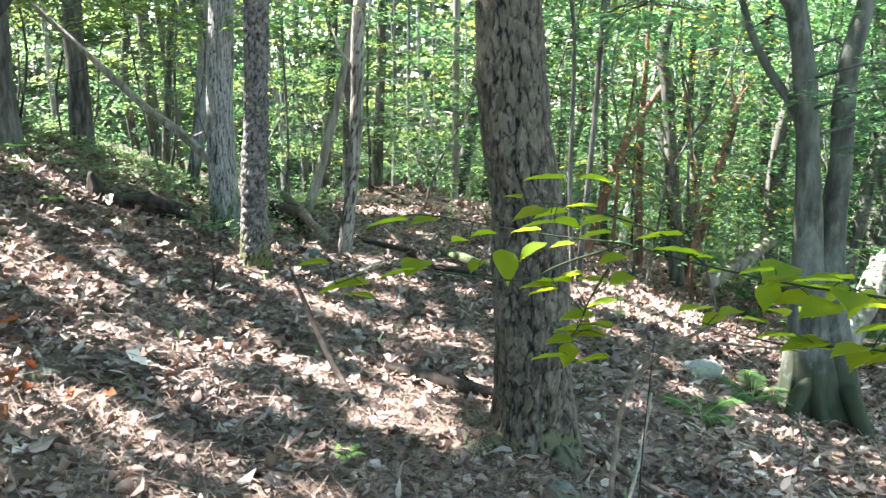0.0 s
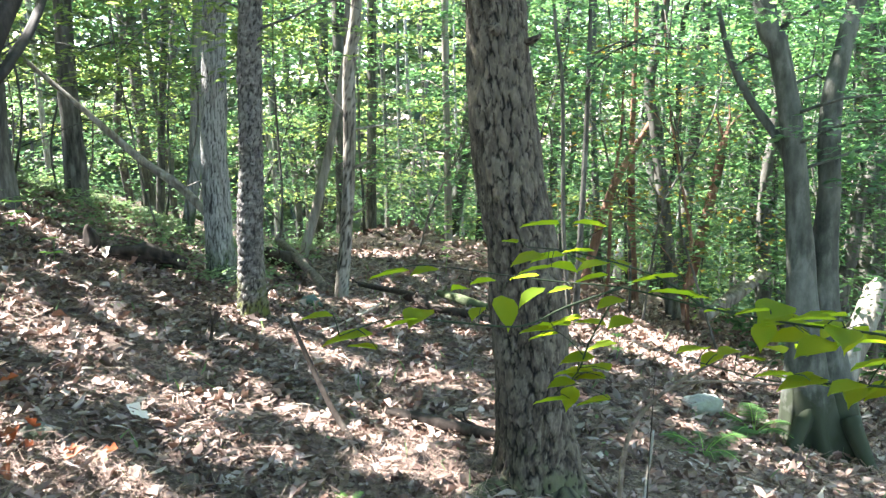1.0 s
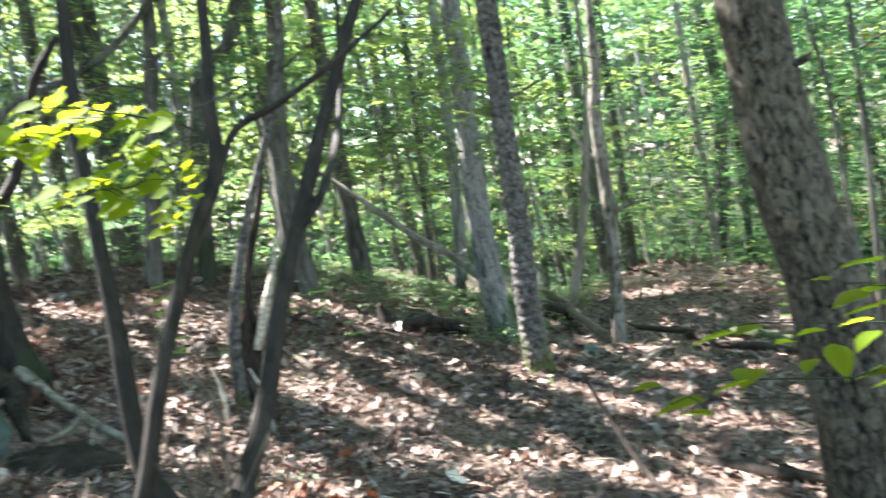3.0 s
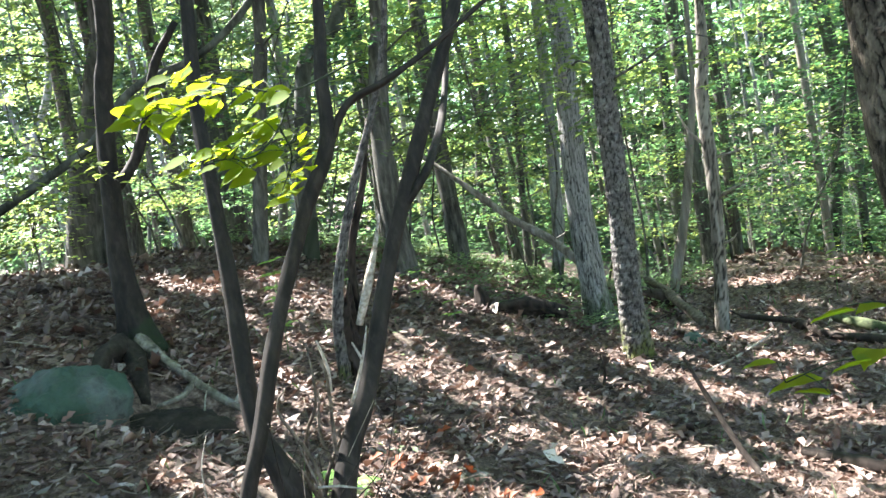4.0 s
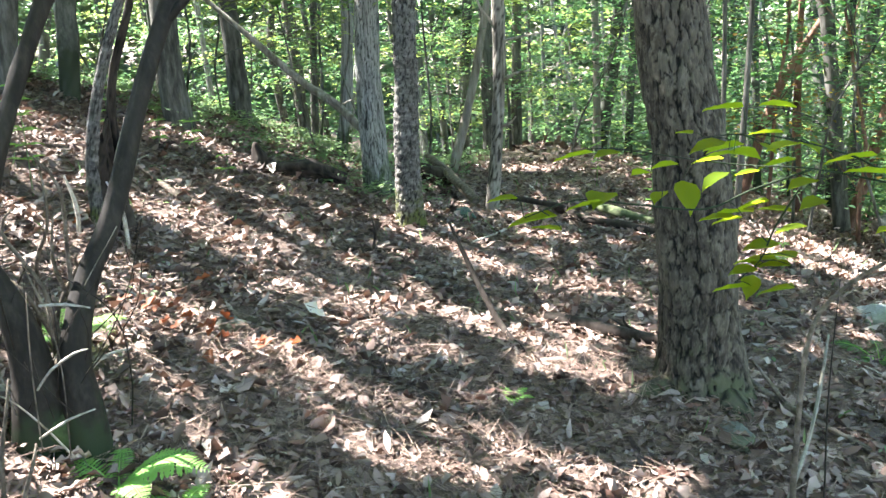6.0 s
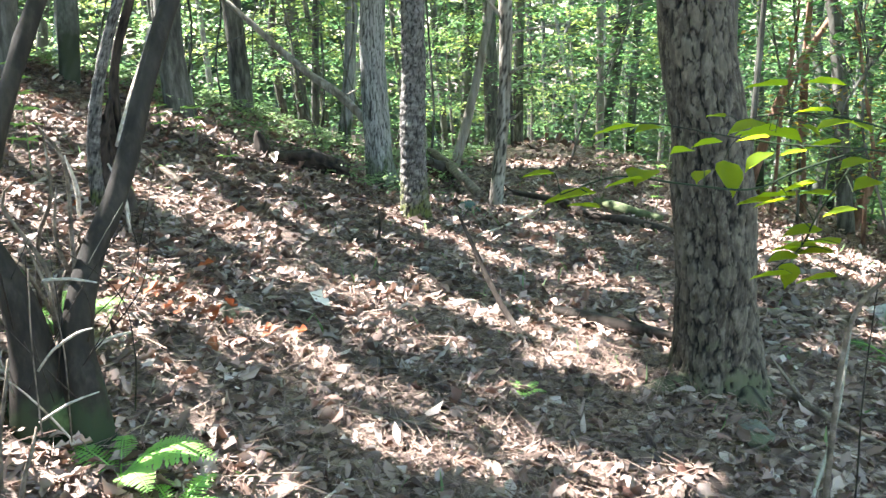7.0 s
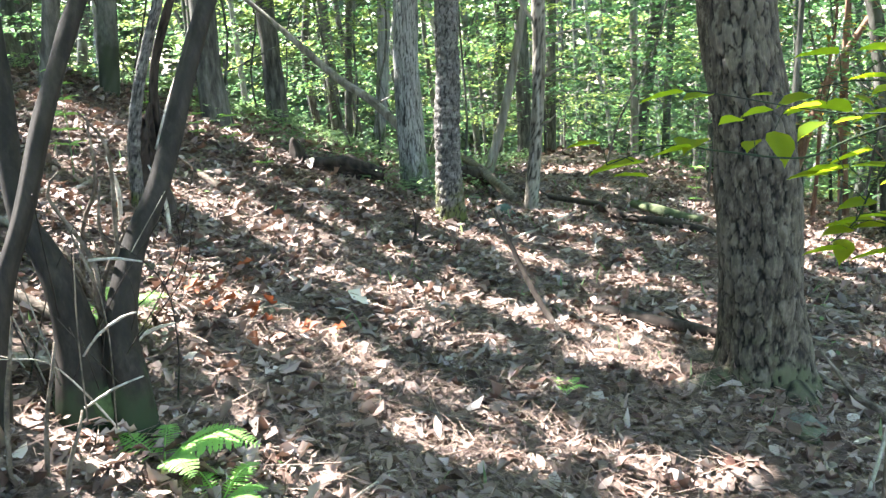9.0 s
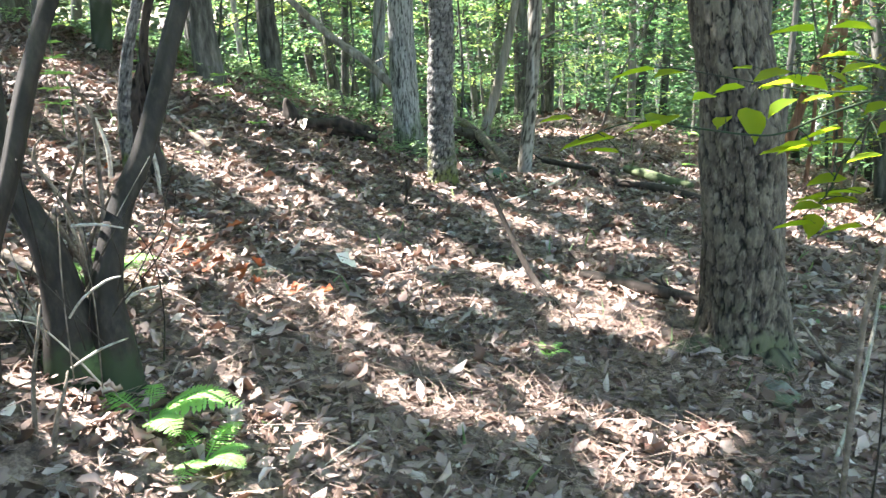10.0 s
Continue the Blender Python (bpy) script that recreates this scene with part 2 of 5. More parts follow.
gx, gy = graded(-6.0, 5.0, 0.07, 1500), graded(0.0, 11.0, 0.07, 1500)
GX, GY = np.meshgrid(gx, gy)
gv = np.stack((GX.ravel(), GY.ravel(), ground(GX, GY).ravel()), 1)
i0 = (np.arange(len(gy) - 1)[:, None] * len(gx) + np.arange(len(gx) - 1)).ravel()
gf = np.stack((i0, i0 + 1, i0 + 1 + len(gx), i0 + len(gx)), 1)
tagged(part("ground", mesh_of("ground", gv, gf.ravel(), np.full(len(gf), 4)), M_SOIL), "sloping forest floor of dark leaf mould", "ground", kind="structure")

# Gaps in the canopy: where the sun reaches the bank and the slope (x, y, half length along the sun, half width).
BANK_GAPS = [(-1.93, 1.82, 0.16, 0.09), (-2.09, 1.87, 0.07, 0.05), (-2.3, 2.75, 0.2, 0.17), (-1.96, 2.76, 0.12, 0.1), (-1.9, 2.9, 0.14, 0.13), (-1.68, 2.55, 0.16, 0.1), (-2.01, 3.76, 0.4, 0.18), (-2.9, 5.62, 0.26, 0.16), (-2.54, 5.56, 0.12, 0.09), (-2.21, 4.67, 0.18, 0.07),
             (-4.05, 3.98, 0.45, 0.18), (-2.29, 3.73, 0.11, 0.07), (-2.93, 3.49, 0.14, 0.1), (-1.64, 2.67, 0.1, 0.06), (-3.2, 7.6, 0.3, 0.1), (-2.7, 6.6, 0.25, 0.08), (-3.3, 4.6, 0.2, 0.07), (-3.81, 4.55, 0.25, 0.12), (-2.53, 2.99, 0.16, 0.09), (-2.82, 3.18, 0.16, 0.08), (-2.09, 3.26, 0.16, 0.09), (-3.30, 4.18, 0.20, 0.10), (-3.18, 3.50, 0.20, 0.10), (-2.55, 3.60, 0.16, 0.07), (-2.24, 2.90, 0.14, 0.08), (-1.91, 1.97, 0.12, 0.09)]
SLOPE_GAPS = [(-1.12, 2.6, 0.18, 0.17), (-1.34, 2.58, 0.1, 0.07), (-1.01, 3.21, 0.17, 0.06), (-0.2, 4.55, 0.22, 0.14), (-0.51, 3.63, 0.38, 0.08), (-0.02, 3.17, 0.28, 0.07), (-0.07, 3.66, 0.16, 0.05), (-0.7, 2.27, 0.12, 0.06), (-0.49, 2.3, 0.12, 0.06), (-1.32, 1.44, 0.1, 0.06),
              (-1.19, 1.46, 0.1, 0.05), (-0.89, 1.82, 0.08, 0.04), (0.16, 6.72, 0.45, 0.16), (1.28, 6.1, 0.65, 0.42), (1.5, 6.75, 1.0, 0.6), (2.3, 7.0, 0.5, 0.22), (2.06, 6.17, 0.4, 0.13), (2.06, 4.58, 0.16, 0.08), (-0.88, 6.33, 0.28, 0.09), (0.13, 4.38, 0.25, 0.05), (-0.25, 2.5, 0.11, 0.05),
              (-0.74, 3.73, 0.15, 0.06), (-1.1, 9.1, 0.6, 0.25), (-0.5, 5.6, 0.25, 0.07), (-0.83, 4.78, 0.15, 0.06), (0.9, 5.2, 0.3, 0.07)]
HIGH_GAPS = [(-1.24, 2.55, 1.85, 0.22, 0.2), (-2.15, 3.45, 1.75, 0.15, 0.14), (-2.2, 3.38, 1.2, 0.1, 0.12), (-1.97, 6.4, 1.75, 0.1, 0.08), (-1.43, 5.1, 0.7, 0.3, 0.2), (-1.43, 5.1, 0.4, 0.3, 0.2), (-1.15, 1.28, 1.74, 0.42, 0.36), (-1.06, 1.52, 0.45, 0.36, 0.25), (0.36, 1.68, 1.06, 0.05, 0.05), (2.9, 8.8, 0.2, 0.6, 0.35), (4.2, 9.6, 0.0, 1.0, 0.6), (-5.2, 9.5, 1.0, 0.9, 0.5), (-5.0, 7.2, 1.1, 0.6, 0.3), (-7.0, 7.5, 2.0, 1.4, 0.9), (-9.0, 8.5, 2.0, 1.5, 1.0), (-6.0, 10.5, 1.5, 1.4, 0.9), (-8.0, 11.5, 1.5, 1.6, 1.0), (-11.0, 8.0, 2.0, 1.6, 1.0), (-7.5, 5.2, 2.2, 0.9, 0.5), (-4.0, 13.0, 1.0, 1.4, 0.9), (3.6, 7.2, -0.2, 0.35, 0.25), (-3.25, 2.75, 1.93, 0.16, 0.12), (-6.35, 4.6, 1.7, 0.4, 0.25)]
rs = np.random.RandomState(8)
SMALL_GAPS = [(-3.6 + 6.2 * rs.rand(), 1.9 + 6.0 * rs.rand() ** 1.2, 0.03 + 0.12 * rs.rand() ** 3, 0.02 + 0.05 * rs.rand() ** 3) for _ in range(290)]
SMALL_GAPS = [g for g in SMALL_GAPS if (g[1] > 2.4 or g[0] < -0.8) and math.hypot(g[0] + 3.0, g[1] - 2.5) > 0.7 and not (g[0] > 0.3 and g[1] < 3.4)]
FLECKS = [(x, y, float(lie(x, y)), a, b) for gaps, wide in ((BANK_GAPS, 1.1), (SLOPE_GAPS, 1.1), (SMALL_GAPS, 1.0)) for x, y, a, b in [(x, y, a * wide, b * wide) for x, y, a, b in gaps]] + HIGH_GAPS


ALONG = TO_SUN[:2] / np.linalg.norm(TO_SUN[:2])
ACROSS = np.array((-ALONG[1], ALONG[0]))
GAP = np.array(FLECKS)
GAP_FALL = GAP[:, :2] - TO_SUN[None, :2] * (GAP[:, 2:3] / TO_SUN[2])
GAP_U, GAP_V = GAP_FALL @ ALONG, GAP_FALL @ ACROSS


def shuts(u, v, h, x, y, z, a, b, r):
    """True where a leaf at u, v (along and across the sun, from a gap's middle) and height h lies in the gap."""
    wob = 0.85 + 0.45 * np.sin(13 * u + 19 * v + x * 7) * np.sin(17 * v - 11 * u + y * 5) + 0.2 * np.sin(31 * u - 9 * v + y * 3)
    return ((u / (a * wob + r)) ** 2 + (v / (b * wob + r)) ** 2 < 1) & (h > z + 0.5)


def keep_gaps(pts, r):
    """False where a leaf would shut a gap in the canopy."""
    fall = pts[:, :2] - TO_SUN[None, :2] * (pts[:, 2] / TO_SUN[2])[:, None]
    U, V = fall @ ALONG, fall @ ACROSS
    if len(pts) < 40:
        return ~shuts(U[:, None] - GAP_U, V[:, None] - GAP_V, pts[:, 2:], *GAP.T, r).any(1)
    ok = np.ones(len(pts), bool)
    order = np.argsort(V)
    sorted_v = V[order]
    for (x, y, z, a, b), gu, gv in zip(FLECKS, GAP_U, GAP_V):
        lo, hi = np.searchsorted(sorted_v, (gv - 1.6 * b - r, gv + 1.6 * b + r))
        near = order[lo:hi]
        near = near[np.abs(U[near] - gu) < 1.6 * a + r]
        ok[near] &= ~shuts(U[near] - gu, V[near] - gv, pts[near, 2], x, y, z, a, b, r)
    return ok


# == leaves and stems
LEAF_FULL = (np.array([(0, 0, 0), (0.33, 0, -0.02), (0.7, 0, -0.03), (1, 0, -0.1), (0.2, -0.36, 0.05), (0.58, -0.46, 0.07), (0.2, 0.36, 0.05), (0.58, 0.46, 0.07)], float),
             [(0, 1, 4), (4, 1, 2, 5), (5, 2, 3), (0, 6, 1), (6, 7, 2, 1), (7, 3, 2)])
EDGE = [(0.06, 0.16), (0.18, 0.4), (0.36, 0.5), (0.56, 0.43), (0.75, 0.25), (0.89, 0.09)]
LEAF_NEAR = (np.array([(0, 0, 0)] + [(u, 0, -0.02 - 0.1 * u * u) for u, w in EDGE] + [(1, 0, -0.14)] + [(u, sg * w, 0.14 * w - 0.1 * u * u + 0.02 * (i % 2)) for sg in (-1, 1) for i, (u, w) in enumerate(EDGE)], float),
             [(0, 1, 8), (0, 14, 1)] + [(7 + i, i, i + 1, 8 + i) for i in range(1, 6)] + [(13 + i, 14 + i, i + 1, i) for i in range(1, 6)] + [(13, 6, 7), (19, 7, 6)])
LEAF_PLAIN = (np.array([(0, 0, 0), (0.45, -0.5, 0.08), (1, 0, -0.05), (0.45, 0.5, 0.08)], float), [(0, 2, 1), (0, 3, 2)])
LEAF_OAK = (np.array([(0, 0, 0), (0.34, 0, -0.03), (0.7, 0, 0.02), (1, 0, 0.1), (0.22, -0.3, 0.08), (0.4, -0.2, 0.04), (0.62, -0.46, 0.2), (0.22, 0.3, 0.1), (0.4, 0.2, 0.05), (0.62, 0.46, 0.16)], float),
            [(0, 1, 5, 4), (5, 1, 2, 6), (6, 2, 3), (0, 7, 8, 1), (8, 9, 2, 1), (9, 3, 2)])


def unit(v):
    return v / np.maximum(np.linalg.norm(v, axis=-1, keepdims=True), 1e-9)


def leaves(name, at, axis, normal, length, ratio=0.6, form=LEAF_PLAIN, curl=None):
    """One mesh of leaves: places, directions, upper sides and lengths."""
    tv, tf = form
    at, axis = np.asarray(at, float), unit(np.asarray(axis, float))
    side = unit(np.cross(normal, axis))
    up = np.cross(axis, side)
    length = np.broadcast_to(length, len(at))[:, None, None]
    ratio = np.broadcast_to(ratio, len(at))[:, None, None]
    h = tv[None, :, 2:] * (1 if curl is None else np.asarray(curl)[:, None, None])
    v = at[:, None] + length * (tv[None, :, :1] * axis[:, None] + tv[None, :, 1:2] * ratio * side[:, None] + h * up[:, None])
    flat = np.array([i for f in tf for i in f])
    faces = (flat[None] + np.arange(len(at))[:, None] * len(tv)).ravel()
    return mesh_of(name, v.reshape(-1, 3), faces, np.tile([len(f) for f in tf], len(at)))


def curve_through(pts, rad, step):
    """Points and radii on a smooth line through the given ones."""
    p, r = np.asarray(pts, float), np.asarray(rad, float)
    p = np.vstack((2 * p[0] - p[1], p, 2 * p[-1] - p[-2]))
    op, orr = [], []
    for i in range(1, len(p) - 2):
        n = max(2, int(np.linalg.norm(p[i + 1] - p[i]) / step) + 1)
        t = np.linspace(0, 1, n, endpoint=False)[:, None]
        a, b, c, d = p[i - 1], p[i], p[i + 1], p[i + 2]
        op.append(0.5 * (2 * b + (c - a) * t + (2 * a - 5 * b + 4 * c - d) * t ** 2 + (3 * b - a - 3 * c + d) * t ** 3))
        orr.append(r[i - 1] + (r[i] - r[i - 1]) * t[:, 0])
    return np.vstack(op + [p[-2:-1]]), np.concatenate(orr + [r[-1:]])


def tube(name, pts, rad, sides=12, step=0.12, rough=0.06, relief=None, seed=0, flare=None):
    """A stem: round, slightly uneven, closed at both ends. relief(theta, length along, radius) adds bark; flare: (lobes, size, height) at the foot."""
    p, r = curve_through(pts, rad, step)
    k = len(p)
    tang = unit(np.gradient(p, axis=0))
    ref = np.array((1.0, 0.0, 0.0)) if abs(tang[:, 0]).mean() < 0.8 else np.array((0.0, 0.0, 1.0))
    e1 = unit(np.cross(tang, np.cross(ref, tang)))
    e2 = np.cross(tang, e1)
    th = np.linspace(0, 2 * np.pi, sides, endpoint=False)
    s = np.concatenate(([0], np.cumsum(np.linalg.norm(np.diff(p, axis=0), axis=1))))
    T, S = np.meshgrid(th, s)
    R = r[:, None] * (1 + rough * (np.sin(2 * T + 3.1 * S + seed) * np.sin(5.3 * S + seed * 2) + 0.6 * np.sin(3 * T - 7 * S + seed) + 0.4 * np.sin(5 * T + 13 * S)))
    if flare:
        lobes, size, high = flare
        R = R + size * np.exp(-S / high) * (0.55 + 0.45 * np.cos(lobes * T + seed)) ** 1.5
    shade = None
    if relief:
        out = relief(T, S, R)
        if isinstance(out, tuple):
            out, *shade = out
        R = R + out
    v = p[:, None] + R[..., None] * (np.cos(T)[..., None] * e1[:, None] + np.sin(T)[..., None] * e2[:, None])
    i = np.arange(k - 1)[:, None] * sides
    j = np.arange(sides)[None]
    q = np.stack((i + j, i + (j + 1) % sides, i + sides + (j + 1) % sides, i + sides + j), -1).reshape(-1, 4)
    v = np.vstack((v.reshape(-1, 3), p[:1], p[-1:]))
    jj = np.arange(sides)
    c0 = np.stack((np.full(sides, k * sides), (jj + 1) % sides, jj), 1)
    c1 = np.stack((np.full(sides, k * sides + 1), (k - 1) * sides + jj, (k - 1) * sides + (jj + 1) % sides), 1)
    me = mesh_of(name, v, np.concatenate((q.ravel(), c0.ravel(), c1.ravel())), np.concatenate((np.full(len(q), 4), np.full(2 * sides, 3))))
    if shade:
        for key, val in zip(("crevice", "plate"), shade):
            me.attributes.new(key, "FLOAT", "POINT").data.foreach_set("value", np.concatenate((val.ravel(), (0, 0))).astype(np.float32))
    return me


def hashed(i, j, k):
    return np.mod(np.sin(i * 127.1 + j * 311.7 + k * 74.7) * 43758.5453, 1)


def vnoise(u, v, seed, period=0):
    """Smooth value noise; it closes in u after `period` cells."""
    iu, iv = np.floor(u), np.floor(v)
    fu, fv = u - iu, v - iv
    fu, fv = fu * fu * (3 - 2 * fu), fv * fv * (3 - 2 * fv)
    w = (lambda q: np.mod(q, period)) if period else (lambda q: q)
    a, b = hashed(w(iu), iv, seed), hashed(w(iu + 1), iv, seed)
    c, d = hashed(w(iu), iv + 1, seed), hashed(w(iu + 1), iv + 1, seed)
    return (a + (b - a) * fu) * (1 - fv) + (c + (d - c) * fu) * fv


def cells(u, v, period, seed):
    """Of a jittered lattice that closes after `period` columns: the gap between the two nearest points, how level the joint between them is, and a number per cell."""
    iu, iv = np.floor(u), np.floor(v)
    f1, f2, tone = np.full(u.shape, 9.0), np.full(u.shape, 9.0), np.zeros(u.shape)
    p1, p2 = np.zeros((2, *u.shape)), np.zeros((2, *u.shape))
    for du in (-1, 0, 1):
        for dv in (-1, 0, 1):
            cu, cv = iu + du, iv + dv
            a, b = hashed(np.mod(cu, period), cv, seed), hashed(np.mod(cu, period), cv, seed + 9.3)
            pu, pv = cu + 0.02 + 0.96 * a, cv + 0.02 + 0.96 * b
            d = np.hypot(pu - u, pv - v)
            near, nxt = d < f1, (d >= f1) & (d < f2)
            p2 = np.where(near, p1, np.where(nxt, np.stack((pu, pv)), p2))
            f2 = np.where(near, f1, np.where(nxt, d, f2))
            p1 = np.where(near, np.stack((pu, pv)), p1)
            f1, tone = np.where(near, d, f1), np.where(near, a, tone)
    g = np.abs(p1 - p2)
    return f2 - f1, g[1] / (g[0] + g[1] + 1e-6), tone


def plates(columns, high, depth, seed, tilt=0.0):
    """Bark broken into uneven plates: deep upright fissures, shallower level cracks, flaking faces."""
    def relief(T, S, R):
        U = T / (2 * np.pi)
        wu = vnoise(U * columns * 2, S / high * 1.1, seed, columns * 2) - 0.5 + 0.7 * (vnoise(U * columns * 7, S / high * 3, seed + 11, columns * 7) - 0.5)
        wv = vnoise(U * columns * 2, S / high * 1.7, seed + 4, columns * 2) - 0.5 + 0.8 * (vnoise(U * columns * 6, S / high * 4, seed + 12, columns * 6) - 0.5)
        gap, level, tone = cells(U * columns + 0.55 * wu, S / high + 0.5 * wv, columns, seed)
        wide = 0.12 + 0.09 * vnoise(U * 5, S * 6, seed + 2, 5)
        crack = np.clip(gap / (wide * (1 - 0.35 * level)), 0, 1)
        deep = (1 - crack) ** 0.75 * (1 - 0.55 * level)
        flake = vnoise(U * columns * 5, S / high * 3.5, seed + 5, columns * 5) - 0.5
        grain = vnoise(U * columns * 11, S / high * 5, seed + 6, columns * 11) - 0.5
        edge = np.mod(S / high + 0.7 * wv, 1)
        out = -depth * deep + depth * (0.5 * (tone - 0.5) * crack + 0.28 * flake + 0.14 * grain) + tilt * crack * (0.5 - edge)
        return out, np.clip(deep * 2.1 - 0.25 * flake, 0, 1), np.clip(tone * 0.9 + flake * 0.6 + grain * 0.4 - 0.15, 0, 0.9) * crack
    return relief


def ridges(columns, depth, seed):
    """Long interlacing ridges."""
    columns = int(columns * 2)

    def relief(T, S, R):
        U = T / (2 * np.pi) + 0.02 * (vnoise(T / (2 * np.pi) * 6, S * 5, seed, 6) - 0.5)
        w = vnoise(U * columns, S * 5.5, seed, columns)
        f = vnoise(U * columns * 2, S * 14, seed + 3, columns * 2)
        big = vnoise(U * 4, S * 2.2, seed + 7, 4) - 0.5
        h = 1 - np.abs(2 * w - 1)
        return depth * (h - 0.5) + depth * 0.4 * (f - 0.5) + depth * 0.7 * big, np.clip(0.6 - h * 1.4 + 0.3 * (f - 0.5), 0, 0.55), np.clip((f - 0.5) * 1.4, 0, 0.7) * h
    return relief


def rise(pts, height, lean=0.5):
    """Carries a trunk's line up to a height above what is known of it."""
    p = [np.array(q, float) for q in pts]
    d = unit(p[-1] - p[-2])
    d = unit(d * lean + np.array((0, 0, 1 - lean)))
    while p[-1][2] < height:
        d = unit(d * 0.9 + np.array((0, 0, 0.1)))
        p.append(p[-1] + d * 1.6)
    return p


def sprays(rs, centres, radius, count, size, flat=0.2, tilt=0.2, droop=0.14, loll=0.2):
    """Leaves set in level sprays round centres: places, axes, normals, lengths."""
    n = len(centres)
    ang, rr = rs.rand(n, count) * 2 * np.pi, np.sqrt(rs.rand(n, count))
    rad = np.broadcast_to(radius, n)[:, None]
    tiltv = rs.randn(n, 2) * tilt
    x, y = np.cos(ang) * rr * rad, np.sin(ang) * rr * rad
    z = x * tiltv[:, :1] + y * tiltv[:, 1:] - droop * rr * rad + rs.randn(n, count) * flat * 0.25 * rad
    at = (np.asarray(centres)[:, None] + np.stack((x, y, z), -1)).reshape(-1, 3)
    axis = np.stack((np.cos(ang + rs.randn(n, count) * 0.6), np.sin(ang + rs.randn(n, count) * 0.6), -0.12 + rs.randn(n, count) * 0.16), -1).reshape(-1, 3)
    normal = np.stack((rs.randn(n, count) * loll, rs.randn(n, count) * loll, np.ones((n, count))), -1).reshape(-1, 3)
    length = size * (0.65 + 0.7 * rs.rand(n * count))
    return at, axis, normal, length


def crown(name, rs, centres, radius, count, size, material, parent, gap=0.05):
    at, axis, normal, length = sprays(rs, centres, radius, count, size)
    ok = keep_gaps(at, gap)
    return part(name, leaves(name, at[ok], axis[ok], normal[ok], length[ok]), material, parent)


def foot(x, y, sink=0.06):
    return float(ground(x, y)) - sink


def local(pts, base):
    return [tuple(np.array(q) - np.array(base)) for q in pts]


TREES = "trees of the wood"


def boughs(t, whole, rs, k, low, high, reach, per, size, mat, wood, turn=None):
    """Level leafy boughs spreading from a trunk: (number, lowest, highest start, reach)."""
    base = np.array(t.location)
    zs, cen = [q[2] for q in whole], []
    for i in range(3 * k):
        h = low + (high - low) * (i % k + rs.rand()) / k
        if len(cen) > 5 * k:
            break
        a = np.array([np.interp(h, zs, [q[j] for q in whole]) for j in (0, 1, 2)])
        ang = rs.rand() * 2 * np.pi if turn is None else radians(turn) + rs.randn() * 0.6
        d, L = np.array((math.cos(ang), math.sin(ang), 0)), reach * (0.6 + 0.6 * rs.rand())
        pts = [a, a + d * L * 0.35 + (0, 0, 0.12 * L), a + d * L * 0.7 + (0, 0, 0.1 * L) + rs.randn(3) * 0.05, a + d * L + rs.randn(3) * 0.08]
        if not keep_gaps(np.array(pts[1:] + [(pts[0] + pts[1]) / 2, (pts[1] + pts[2]) / 2, (pts[2] + pts[3]) / 2]), 0.03).all():
            continue
        part("bough", tube("bough", local(pts, base), (0.011, 0.008, 0.005, 0.002), 5, 0.2), wood, t)
        p = curve_through(pts, np.ones(4), 0.16)[0]
        for q in p[len(p) // 4:]:
            side = np.array((-d[1], d[0], 0)) * rs.randn() * 0.2 * L
            cen.append(q + side - (0, 0, 0.05 + 0.1 * rs.rand()))
    if not cen:
        return
    at, axis, normal, length = sprays(rs, np.array(cen), 0.16 + 0.14 * rs.rand(len(cen)), per, size)
    ok = keep_gaps(at + axis * length[:, None] * 0.5, 0.04)
    part("bough_leaves", leaves("bough_leaves", at[ok] - base, axis[ok], normal[ok], length[ok]), mat, t)


